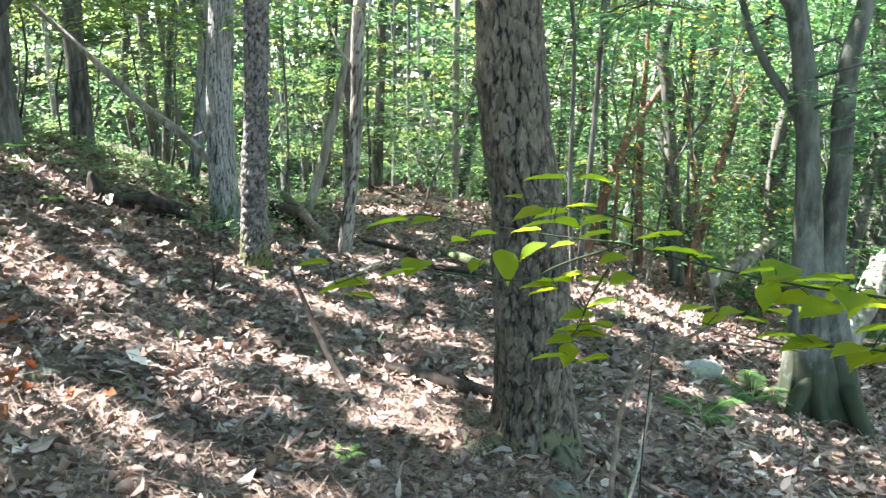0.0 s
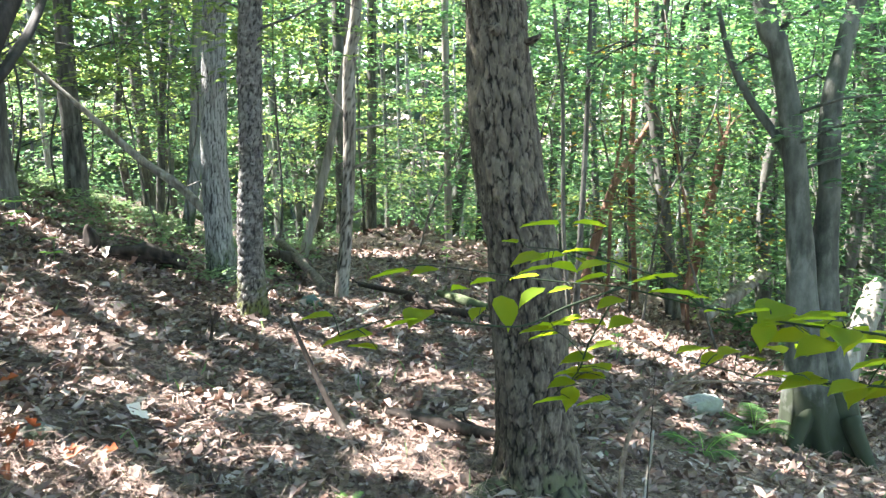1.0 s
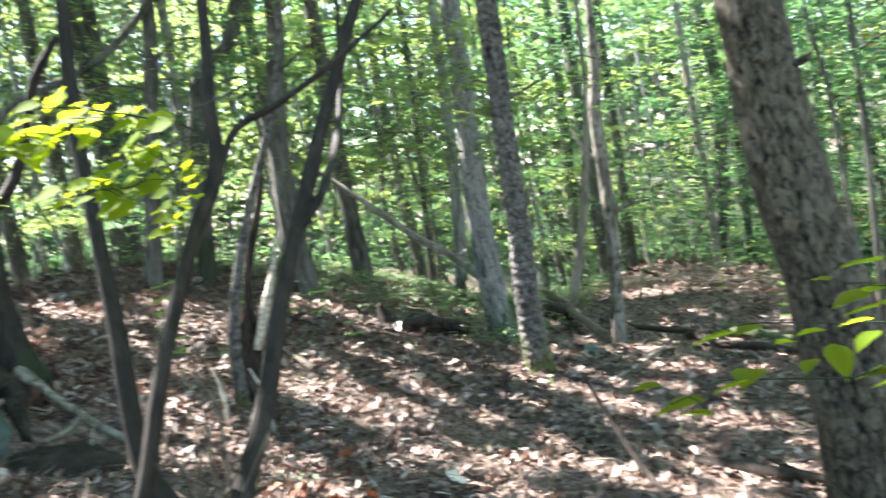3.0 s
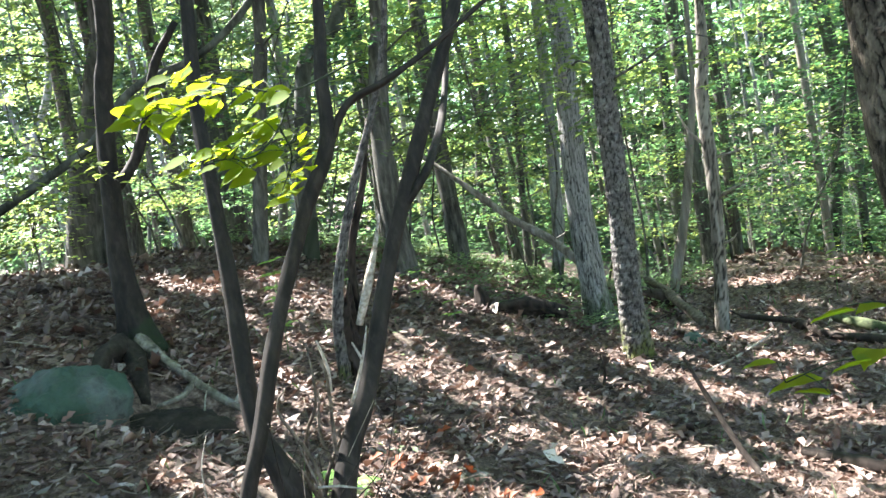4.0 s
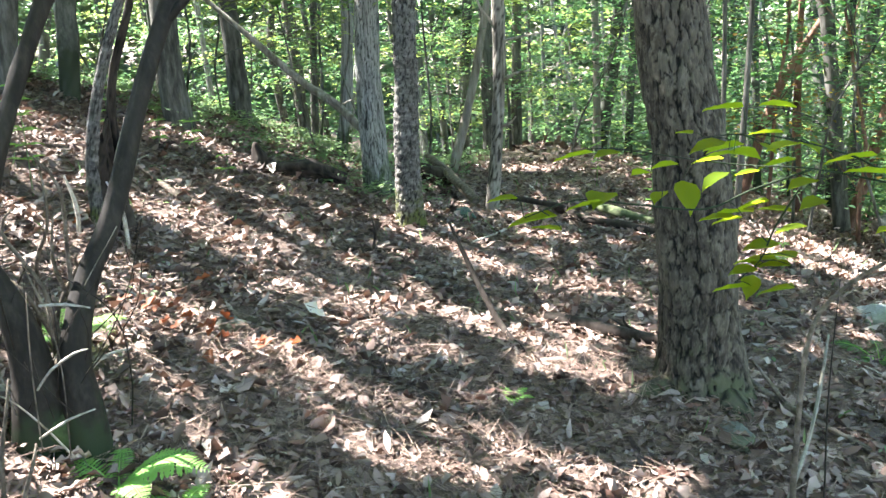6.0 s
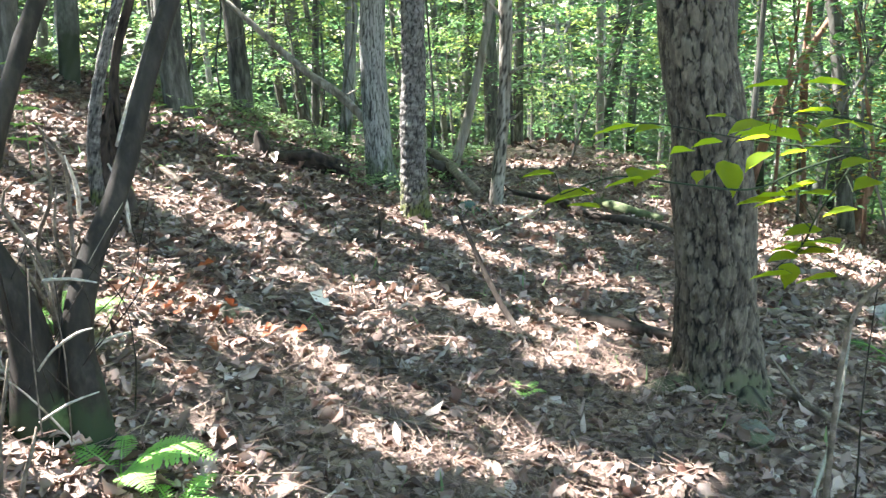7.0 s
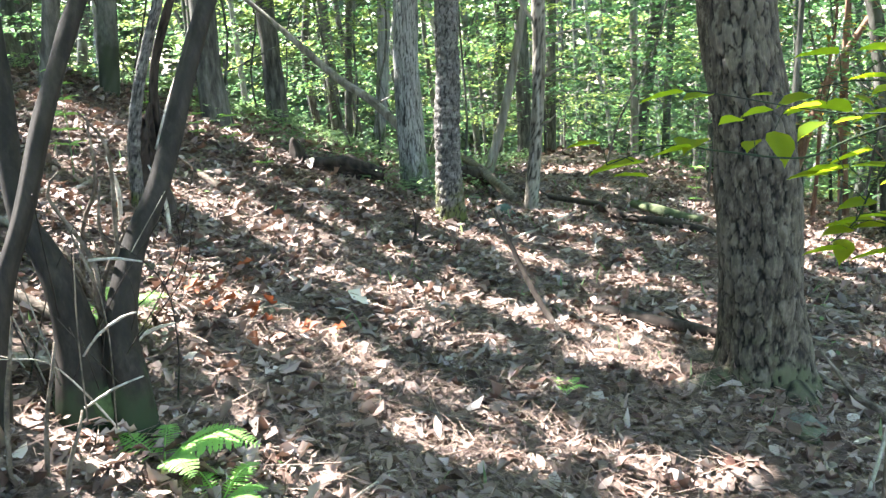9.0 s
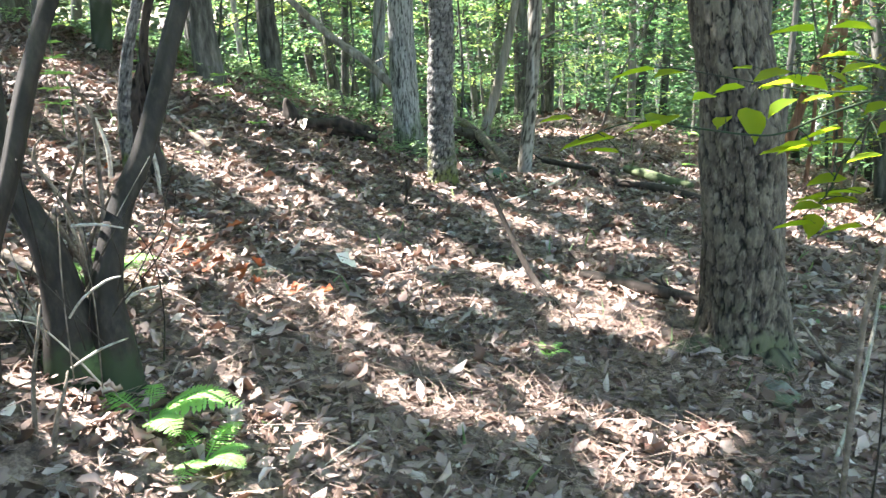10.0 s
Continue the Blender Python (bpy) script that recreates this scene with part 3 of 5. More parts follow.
def tree(label, pts, rad, material, height=9.0, sides=14, relief=None, step=0.12, flare=None, name="tree", seed=1, limbs=(), leaf=None, category="tree", lean=0.4, wide=1.0, bough=None):
    """A tree: trunk through pts, carried up to its crown; limbs are lines of their own; leaf: (sprays, low, high, spread, leaves a spray, size, material)."""
    rs = np.random.RandomState(seed)
    base = (pts[0][0], pts[0][1], foot(pts[0][0], pts[0][1]))
    line = [base] + [q for q in pts if q[2] > base[2] + 0.15]
    r = [rad[0]] + [rr for q, rr in zip(pts, rad) if q[2] > base[2] + 0.15]
    whole = rise(line, height, lean) if height else line
    extra = len(whole) - len(line)
    r = list(r) + [r[-1] * (1 - 0.75 * (i + 1) / extra) for i in range(extra)]
    t = thing(name, label, category, TREES if name == "tree" else "", base)
    near = len(whole)
    if step < 0.07:
        near = next((i for i, q in enumerate(whole) if q[2] > base[2] + 3.2), near - 1) + 1
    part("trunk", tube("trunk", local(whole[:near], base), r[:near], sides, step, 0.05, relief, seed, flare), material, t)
    if near < len(whole):
        part("upper_trunk", tube("upper_trunk", local(whole[near - 1:], base), r[near - 1:], 14, 0.4, 0.05, None, seed), material, t)
    for lp, lr in limbs:
        part("limb", tube("limb", local(lp, base), lr, 8, 0.1, 0.08, None, seed), material, t)
    if bough:
        boughs(t, whole, rs, *bough[:6], bough[6], material, *bough[7:])
    if leaf:
        k, low, high, spread, per, size, mat = leaf
        top = np.array(whole[-1])
        mid = np.array([np.interp(h, [q[2] for q in whole], [q[a] for q in whole]) for h in (low, high) for a in (0, 1)]).reshape(2, 2)
        h = rs.rand(k)
        ang, rr = rs.rand(k) * 2 * np.pi, np.sqrt(rs.rand(k)) * spread * (1.1 - 0.5 * h)
        cen = np.stack((mid[0, 0] + (mid[1, 0] - mid[0, 0]) * h + np.cos(ang) * rr, mid[0, 1] + (mid[1, 1] - mid[0, 1]) * h + np.sin(ang) * rr, low + (high - low) * h), 1) - np.array(base)
        at, axis, normal, length = sprays(rs, cen, (0.3 + 0.35 * rs.rand(k)) * wide, per, size)
        ok = keep_gaps(at + axis * length[:, None] * 0.5 + np.array(base), 0.5 * size)
        part("crown", leaves("crown", at[ok], axis[ok], normal[ok], length[ok]), mat, t)
        some = cen[rs.permutation(k)[:max(3, k // 12)]]
        for c in some:
            h0 = max(0.4, c[2] - 0.35 - 0.3 * np.hypot(c[0], c[1]))
            a = np.array([np.interp(h0 + base[2], [q[2] for q in whole], [q[i] for q in whole]) for i in (0, 1)]) - np.array(base[:2])
            m = np.array((*((a + c[:2]) / 2), (h0 + c[2]) / 2 + 0.06))
            if not keep_gaps(np.array([m, c, (m + c) / 2]) + np.array(base), 0.02).all():
                continue
            part("limb", tube("limb", [(*a, h0), tuple(m), tuple(c)], (max(0.006, 0.3 * r[-1 - extra]), 0.006, 0.003), 5, 0.3), material, t)
    return t


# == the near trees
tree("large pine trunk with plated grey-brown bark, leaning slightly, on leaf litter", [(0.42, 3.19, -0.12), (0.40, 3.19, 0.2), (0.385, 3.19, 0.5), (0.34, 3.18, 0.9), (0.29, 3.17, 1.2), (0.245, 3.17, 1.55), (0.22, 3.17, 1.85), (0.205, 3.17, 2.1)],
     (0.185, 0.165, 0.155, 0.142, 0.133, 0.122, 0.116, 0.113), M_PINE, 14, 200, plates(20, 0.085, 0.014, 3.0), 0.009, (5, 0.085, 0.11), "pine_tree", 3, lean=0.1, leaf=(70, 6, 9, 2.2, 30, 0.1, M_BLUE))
pine = bpy.data.objects["pine_tree"]
for name, pts, rad in [("root", [(0.3, 3.1, -0.02), (0.12, 3.02, -0.03), (-0.05, 2.98, -0.06)], (0.075, 0.045, 0.015)), ("root", [(0.5, 3.05, -0.03), (0.58, 2.86, -0.07), (0.6, 2.7, -0.11)], (0.07, 0.045, 0.015)),
                       ("stub", [(0.33, 3.12, 1.76), (0.365, 3.09, 1.77), (0.385, 3.08, 1.785)], (0.016, 0.012, 0.006)), ("knot", [(0.215, 3.09, 1.8), (0.212, 3.055, 1.805), (0.211, 3.04, 1.808)], (0.03, 0.026, 0.012))]:
    part(name, tube(name, local(pts, pine.location), rad, 16, 0.02, 0.15, plates(6, 0.06, 0.004, 4.0), 5), M_PINE, pine)
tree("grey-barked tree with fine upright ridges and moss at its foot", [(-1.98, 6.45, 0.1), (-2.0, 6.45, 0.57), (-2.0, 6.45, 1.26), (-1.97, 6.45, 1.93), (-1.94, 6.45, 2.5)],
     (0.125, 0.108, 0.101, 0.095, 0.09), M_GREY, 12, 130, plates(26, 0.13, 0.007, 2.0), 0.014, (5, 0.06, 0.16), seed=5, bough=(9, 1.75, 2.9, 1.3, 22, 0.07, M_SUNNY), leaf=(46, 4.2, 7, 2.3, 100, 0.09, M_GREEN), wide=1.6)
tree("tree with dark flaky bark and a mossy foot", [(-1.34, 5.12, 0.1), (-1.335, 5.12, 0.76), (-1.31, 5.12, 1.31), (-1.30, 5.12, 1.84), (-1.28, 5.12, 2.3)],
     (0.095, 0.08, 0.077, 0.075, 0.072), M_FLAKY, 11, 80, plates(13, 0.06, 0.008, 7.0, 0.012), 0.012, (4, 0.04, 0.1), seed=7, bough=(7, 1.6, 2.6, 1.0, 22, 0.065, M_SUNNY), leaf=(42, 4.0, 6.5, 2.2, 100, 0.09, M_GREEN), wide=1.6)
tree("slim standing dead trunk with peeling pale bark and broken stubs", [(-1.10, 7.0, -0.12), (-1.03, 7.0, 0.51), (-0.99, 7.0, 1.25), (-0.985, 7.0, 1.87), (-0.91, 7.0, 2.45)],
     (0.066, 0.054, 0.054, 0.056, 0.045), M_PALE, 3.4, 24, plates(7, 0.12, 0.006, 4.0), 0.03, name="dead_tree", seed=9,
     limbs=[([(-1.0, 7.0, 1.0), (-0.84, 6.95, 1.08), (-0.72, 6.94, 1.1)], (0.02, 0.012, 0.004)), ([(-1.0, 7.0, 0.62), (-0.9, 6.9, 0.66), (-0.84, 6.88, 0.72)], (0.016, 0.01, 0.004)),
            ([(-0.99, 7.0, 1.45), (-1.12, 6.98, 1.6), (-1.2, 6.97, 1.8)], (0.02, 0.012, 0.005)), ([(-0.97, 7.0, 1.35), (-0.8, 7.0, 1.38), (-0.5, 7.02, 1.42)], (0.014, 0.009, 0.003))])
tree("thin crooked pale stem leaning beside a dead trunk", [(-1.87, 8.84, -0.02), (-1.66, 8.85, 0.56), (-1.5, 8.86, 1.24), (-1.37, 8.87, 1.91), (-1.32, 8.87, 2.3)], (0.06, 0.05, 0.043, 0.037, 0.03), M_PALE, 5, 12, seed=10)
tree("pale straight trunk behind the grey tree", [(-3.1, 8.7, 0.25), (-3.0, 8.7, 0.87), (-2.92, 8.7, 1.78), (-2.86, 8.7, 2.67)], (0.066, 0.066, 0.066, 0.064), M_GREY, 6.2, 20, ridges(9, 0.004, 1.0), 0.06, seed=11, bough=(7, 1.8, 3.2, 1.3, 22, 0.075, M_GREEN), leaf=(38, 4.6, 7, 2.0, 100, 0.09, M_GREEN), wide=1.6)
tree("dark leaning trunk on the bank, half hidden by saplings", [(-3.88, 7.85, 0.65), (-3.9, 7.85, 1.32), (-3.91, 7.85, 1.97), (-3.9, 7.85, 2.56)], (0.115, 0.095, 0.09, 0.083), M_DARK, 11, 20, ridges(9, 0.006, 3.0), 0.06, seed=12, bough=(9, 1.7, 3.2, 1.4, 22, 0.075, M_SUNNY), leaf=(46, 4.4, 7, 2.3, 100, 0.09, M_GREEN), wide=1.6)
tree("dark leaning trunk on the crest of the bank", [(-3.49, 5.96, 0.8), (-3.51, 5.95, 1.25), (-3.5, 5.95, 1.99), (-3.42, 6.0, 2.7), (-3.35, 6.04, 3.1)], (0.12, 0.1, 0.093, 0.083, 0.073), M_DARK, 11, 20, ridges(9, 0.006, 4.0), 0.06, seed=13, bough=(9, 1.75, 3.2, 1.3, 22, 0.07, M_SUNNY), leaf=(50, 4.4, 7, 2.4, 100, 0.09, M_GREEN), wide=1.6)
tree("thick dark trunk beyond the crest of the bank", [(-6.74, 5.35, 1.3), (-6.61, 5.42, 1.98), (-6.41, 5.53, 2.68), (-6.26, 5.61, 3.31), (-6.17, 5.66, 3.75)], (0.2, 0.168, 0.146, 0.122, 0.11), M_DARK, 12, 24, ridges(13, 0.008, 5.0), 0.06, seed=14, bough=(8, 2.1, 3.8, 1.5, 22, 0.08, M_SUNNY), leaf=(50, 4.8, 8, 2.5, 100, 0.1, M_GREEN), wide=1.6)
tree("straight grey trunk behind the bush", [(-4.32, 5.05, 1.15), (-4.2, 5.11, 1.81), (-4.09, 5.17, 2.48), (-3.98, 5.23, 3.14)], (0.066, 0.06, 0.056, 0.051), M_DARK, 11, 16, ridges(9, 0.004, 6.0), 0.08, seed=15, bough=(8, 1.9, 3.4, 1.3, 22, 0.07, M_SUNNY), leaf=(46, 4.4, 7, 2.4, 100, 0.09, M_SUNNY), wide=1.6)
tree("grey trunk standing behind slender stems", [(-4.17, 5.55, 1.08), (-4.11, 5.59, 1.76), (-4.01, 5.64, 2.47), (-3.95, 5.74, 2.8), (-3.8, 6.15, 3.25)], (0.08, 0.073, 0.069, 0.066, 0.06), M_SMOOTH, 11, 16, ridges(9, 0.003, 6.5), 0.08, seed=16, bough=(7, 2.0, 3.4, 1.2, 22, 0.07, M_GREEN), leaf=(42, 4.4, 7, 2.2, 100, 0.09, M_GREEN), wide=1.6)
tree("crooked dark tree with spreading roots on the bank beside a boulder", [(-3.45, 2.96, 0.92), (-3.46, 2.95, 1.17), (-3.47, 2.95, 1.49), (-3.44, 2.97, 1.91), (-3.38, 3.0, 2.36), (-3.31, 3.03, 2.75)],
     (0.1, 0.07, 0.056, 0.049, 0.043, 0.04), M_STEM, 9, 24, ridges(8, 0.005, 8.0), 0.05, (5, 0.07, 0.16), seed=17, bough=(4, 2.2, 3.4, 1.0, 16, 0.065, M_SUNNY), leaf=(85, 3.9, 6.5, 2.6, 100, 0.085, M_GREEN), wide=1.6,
     limbs=[([(-3.45, 2.97, 1.8), (-3.37, 3.1, 1.96), (-3.27, 3.15, 2.19), (-3.19, 3.2, 2.45), (-3.05, 3.27, 2.65)], (0.032, 0.031, 0.028, 0.024, 0.018))])
tree("reddish-brown trunk with a crooked top", [(2.32, 8.89, -0.84), (2.17, 8.88, 0.27), (2.02, 8.87, 1.31), (1.93, 8.87, 1.79), (2.07, 8.87, 2.66)], (0.085, 0.074, 0.067, 0.054, 0.036), M_DARK, 6, 16, ridges(8, 0.004, 2.5), 0.08, seed=18, bough=(6, 0.1, 2.4, 1.3, 18, 0.07, M_GREEN), leaf=(50, 3.2, 6, 1.6, 36, 0.08, M_BLUE))
tree("thin reddish trunk in the hollow", [(1.97, 9.39, -0.75), (1.9, 9.39, 0.06), (1.87, 9.39, 0.85), (1.86, 9.39, 1.6)], (0.056, 0.049, 0.04, 0.03), M_RED, 5, 12, seed=19)
tree("leaning dead trunk with orange-red bark", [(1.27, 8.98, -0.57), (1.41, 8.98, 0.0), (1.52, 8.99, 0.44), (1.66, 8.99, 0.82), (1.98, 9.0, 1.4)], (0.055, 0.051, 0.05, 0.044, 0.028), M_RED, 0, 12, name="dead_tree", seed=20)
tree("broken dead trunk with orange-red bark and a splayed top", [(2.5, 9.5, -0.95), (2.65, 9.5, -0.35), (2.78, 9.5, 0.32), (2.89, 9.5, 0.91), (2.95, 9.5, 1.3)], (0.065, 0.06, 0.059, 0.052, 0.035), M_RED, 0, 12, name="dead_tree", seed=21,
     limbs=[([(2.95, 9.5, 1.28), (3.02, 9.45, 1.42), (3.1, 9.4, 1.5)], (0.02, 0.012, 0.005)), ([(2.93, 9.5, 1.2), (2.85, 9.5, 1.4), (2.8, 9.52, 1.5)], (0.02, 0.012, 0.005)), ([(2.95, 9.5, 1.3), (2.98, 9.5, 1.46), (2.96, 9.5, 1.6)], (0.018, 0.012, 0.004))])
tree("dark trunk among saplings in the hollow", [(3.5, 9.49, -1.19), (3.47, 9.49, -0.3), (3.43, 9.48, 0.3), (3.43, 9.48, 0.85), (3.48, 9.48, 1.4)], (0.085, 0.08, 0.078, 0.066, 0.052), M_DARK, 9, 14, seed=22, bough=(5, 0.2, 2.4, 1.2, 18, 0.075, M_BLUE))
tree("forked tree with smooth grey bark on a wide buttressed foot", [(2.12, 4.6, -0.4), (2.04, 4.59, 0.15), (1.99, 4.60, 0.55), (1.94, 4.61, 1.03), (1.86, 4.61, 1.50), (1.77, 4.60, 1.86), (1.67, 4.59, 2.14)],
     (0.15, 0.1, 0.078, 0.064, 0.060, 0.059, 0.057), M_SMOOTH, 12, 28, ridges(7, 0.005, 1.5), 0.05, (7, 0.16, 0.2), seed=23, bough=(9, 1.1, 2.5, 1.1, 24, 0.055, M_GREEN),
     limbs=[([(2.28, 4.64, -0.5), (2.19, 4.66, 0.1), (2.14, 4.68, 0.60), (2.14, 4.68, 1.09), (2.11, 4.68, 1.50), (2.17, 4.69, 1.93), (2.26, 4.69, 2.42), (2.33, 4.69, 3.63)], (0.19, 0.115, 0.08, 0.065, 0.062, 0.053, 0.047, 0.035)),
            ([(1.94, 4.62, 1.00), (1.87, 4.69, 1.30), (1.67, 4.73, 1.59), (1.55, 4.76, 1.85), (1.48, 4.76, 2.10)], (0.035, 0.028, 0.023, 0.019, 0.011)),
            ([(2.05, 4.52, -0.2), (1.92, 4.38, -0.36), (1.82, 4.22, -0.42)], (0.064, 0.035, 0.014)), ([(2.28, 4.5, -0.22), (2.34, 4.34, -0.44), (2.38, 4.2, -0.52)], (0.064, 0.039, 0.014))],
     leaf=(42, 3.6, 7, 2.4, 100, 0.09, M_BLUE), wide=1.6)
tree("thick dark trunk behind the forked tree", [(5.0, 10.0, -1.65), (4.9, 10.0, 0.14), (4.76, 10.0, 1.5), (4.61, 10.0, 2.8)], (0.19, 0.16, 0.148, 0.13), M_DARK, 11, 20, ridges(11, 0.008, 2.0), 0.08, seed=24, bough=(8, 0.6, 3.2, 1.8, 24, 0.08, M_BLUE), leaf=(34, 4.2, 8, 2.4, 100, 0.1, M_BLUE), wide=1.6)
tree("dark crooked trunk leaning out of the hollow", [(3.55, 7.95, -1.12), (3.64, 7.96, -0.72), (3.75, 7.97, -0.03), (3.83, 7.97, 0.69), (4.01, 7.98, 1.23), (4.35, 8.0, 1.75)], (0.085, 0.075, 0.072, 0.071, 0.065, 0.05), M_DARK, 6, 16, seed=25)
tree("slim dark sapling beside the pine", [(0.95, 6.6, -0.25), (0.97, 6.6, 0.4), (0.99, 6.6, 1.1), (1.0, 6.6, 1.95), (1.0, 6.6, 2.4)], (0.028, 0.026, 0.023, 0.018, 0.015), M_DARK, 5.5, 10, seed=26, bough=(6, 0.9, 2.4, 1.1, 16, 0.07, M_GREEN), leaf=(20, 2.6, 5, 1.2, 30, 0.08, M_GREEN))
tree("thin dark sapling with a crooked stem", [(0.93, 6.75, -0.25), (0.85, 6.74, 0.5), (0.83, 6.73, 1.1), (0.8, 6.73, 1.8), (0.72, 6.73, 2.4)], (0.022, 0.02, 0.018, 0.016, 0.013), M_DARK, 5, 10, seed=27, leaf=(16, 2.6, 5, 1.1, 30, 0.08, M_GREEN))
for i, (x, y, r, lean, mat) in enumerate([(-2.74, 13.84, 0.088, 0.06, M_SMOOTH), (-3.47, 15.8, 0.066, -0.07, M_SMOOTH), (-1.92, 11.9, 0.1, -0.01, M_DARK), (-1.8, 13.9, 0.085, 0.02, M_DARK), (-0.3, 10.86, 0.048, -0.02, M_PALE), (0.1, 13.5, 0.06, 0.03, M_SMOOTH),
                                              (-5.0, 12.2, 0.09, -0.05, M_DARK), (-6.1, 10.0, 0.08, 0.04, M_DARK), (-7.4, 8.2, 0.09, 0.02, M_SMOOTH), (-8.6, 7.7, 0.1, -0.03, M_DARK), (-9.5, 9.5, 0.12, 0.03, M_DARK), (-4.2, 10.6, 0.05, 0.08, M_DARK)]):
    z = foot(x, y)
    tree("straight trunk among the trees beyond the crest", [(x, y, z), (x + lean, y, z + 1.2), (x + lean * 2.5, y, z + 2.6), (x + lean * 3.2, y, z + 4)], (r * 1.15, r, r * 0.95, r * 0.9), mat, 9 + i % 3, 14, ridges(8, 0.005, i), 0.12, seed=40 + i, bough=(7, z + 0.9, z + 3.6, 1.4, 18, 0.08, (M_GREEN, M_SUNNY)[i % 2]), leaf=(50, z + 3.4, z + 7.5, 2.0, 36, 0.1, (M_GREEN, M_SUNNY)[i % 2]))


# == the bush of slender stems
def stem_part(bush, base, pts, rad, label="", mat=None, sides=14, name="stem", seed=1):
    return part(name, tube(name, local(pts, base), rad, sides if sides < 10 else 26, 0.05 if sides < 10 else 0.022, 0.07, None if sides < 10 else ridges(5, 0.0035, seed), seed), mat or M_STEM, bush, label)


BUSH = (-1.43, 1.68, foot(-1.43, 1.68))
bush = thing("multi_stemmed_bush", "bush of slender grey-brown stems rising from one mossy stool", "bush", "", BUSH)
stem_part(bush, BUSH, [(-1.42, 1.62, 0.32), (-1.41, 1.61, 0.5), (-1.42, 1.62, 0.62), (-1.435, 1.62, 0.75), (-1.475, 1.62, 0.86), (-1.535, 1.63, 0.98), (-1.59, 1.70, 1.29), (-1.64, 1.76, 1.67), (-1.68, 1.81, 1.93), (-1.70, 1.87, 2.20), (-1.72, 1.93, 2.48), (-1.7, 2.0, 3.4)],
          (0.085, 0.066, 0.052, 0.042, 0.034, 0.029, 0.026, 0.024, 0.022, 0.02, 0.018, 0.01), seed=2)
stem_part(bush, BUSH, [(-1.5, 1.42, 0.44), (-1.46, 1.45, 0.78), (-1.42, 1.52, 0.98), (-1.37, 1.60, 1.23), (-1.29, 1.72, 1.54), (-1.23, 1.80, 1.72), (-1.23, 1.84, 1.93), (-1.23, 1.90, 2.19), (-1.2, 2.0, 3.2)], (0.022, 0.021, 0.022, 0.022, 0.021, 0.021, 0.019, 0.016, 0.01), seed=3)
stem_part(bush, BUSH, [(-1.23, 1.80, 1.7), (-1.17, 1.85, 1.82), (-1.06, 1.91, 1.87), (-0.91, 2.0, 1.96), (-0.75, 2.1, 2.08)], (0.0105, 0.01, 0.009, 0.008, 0.005), seed=4, name="branch")
stem_part(bush, BUSH, [(-1.33, 1.66, 0.32), (-1.32, 1.66, 0.5), (-1.335, 1.68, 0.62), (-1.325, 1.71, 0.74), (-1.31, 1.77, 0.86), (-1.28, 1.86, 1.0), (-1.24, 2.02, 1.32), (-1.18, 2.17, 1.61), (-1.11, 2.33, 1.92), (-1.06, 2.43, 2.11), (-1.0, 2.55, 2.4), (-0.9, 2.7, 3.3)],
          (0.078, 0.06, 0.046, 0.036, 0.03, 0.027, 0.0245, 0.0235, 0.0225, 0.021, 0.018, 0.01), seed=5)
stem_part(bush, BUSH, [(-1.2, 2.11, 1.5), (-1.14, 2.19, 1.6), (-1.15, 2.28, 1.66), (-1.19, 2.45, 1.75), (-1.25, 2.66, 1.89), (-1.3, 2.84, 2.07), (-1.33, 3.0, 2.4)], (0.014, 0.014, 0.0135, 0.013, 0.012, 0.011, 0.007), seed=6, name="branch")
stem_part(bush, BUSH, [(-1.53, 1.72, 0.36), (-1.42, 1.66, 0.47), (-1.33, 1.7, 0.34)], (0.07, 0.1, 0.06), "mossy stool", bark("mossy_stool", (0.012, 0.016, 0.009), (0.03, 0.042, 0.018), (0.05, 0.075, 0.028), 18, (1, 1, 1), 6), 18, "stool", 8)
rs = np.random.RandomState(5)
for i in range(5):
    a = np.array((-1.36 + rs.randn() * 0.07, 1.58 + rs.randn() * 0.05, 0.48 + rs.rand() * 0.2))
    d = unit(np.array((rs.randn() * 0.5 + 0.2, -abs(rs.randn()) * 0.3, 0.5 + rs.rand())))
    L = 0.2 + rs.rand() * 0.3
    stem_part(bush, BUSH, [a, a + d * L * 0.5 + rs.randn(3) * 0.015, a + d * L], (0.0018, 0.0014, 0.0008), "", M_STEM, 6, "twig", i)
for i in range(16):
    a = np.array((-1.4 + rs.randn() * 0.14, 1.6 + rs.randn() * 0.1, 0.42 + rs.rand() * 0.15))
    d = unit(np.array((rs.randn() * 0.4, rs.randn() * 0.3 - 0.1, 0.5 + rs.rand())))
    L = 0.3 + rs.rand() * 0.4
    bend = rs.randn(3) * 0.05
    stem_part(bush, BUSH, [a, a + d * L * 0.35 + bend * 0.7, a + d * L * 0.7 + bend, a + d * L], (0.0028, 0.0022, 0.0016, 0.0008), "", (M_STEM, M_LIMB, M_STEM, M_TWIG)[i % 4], 6, "twig", i)
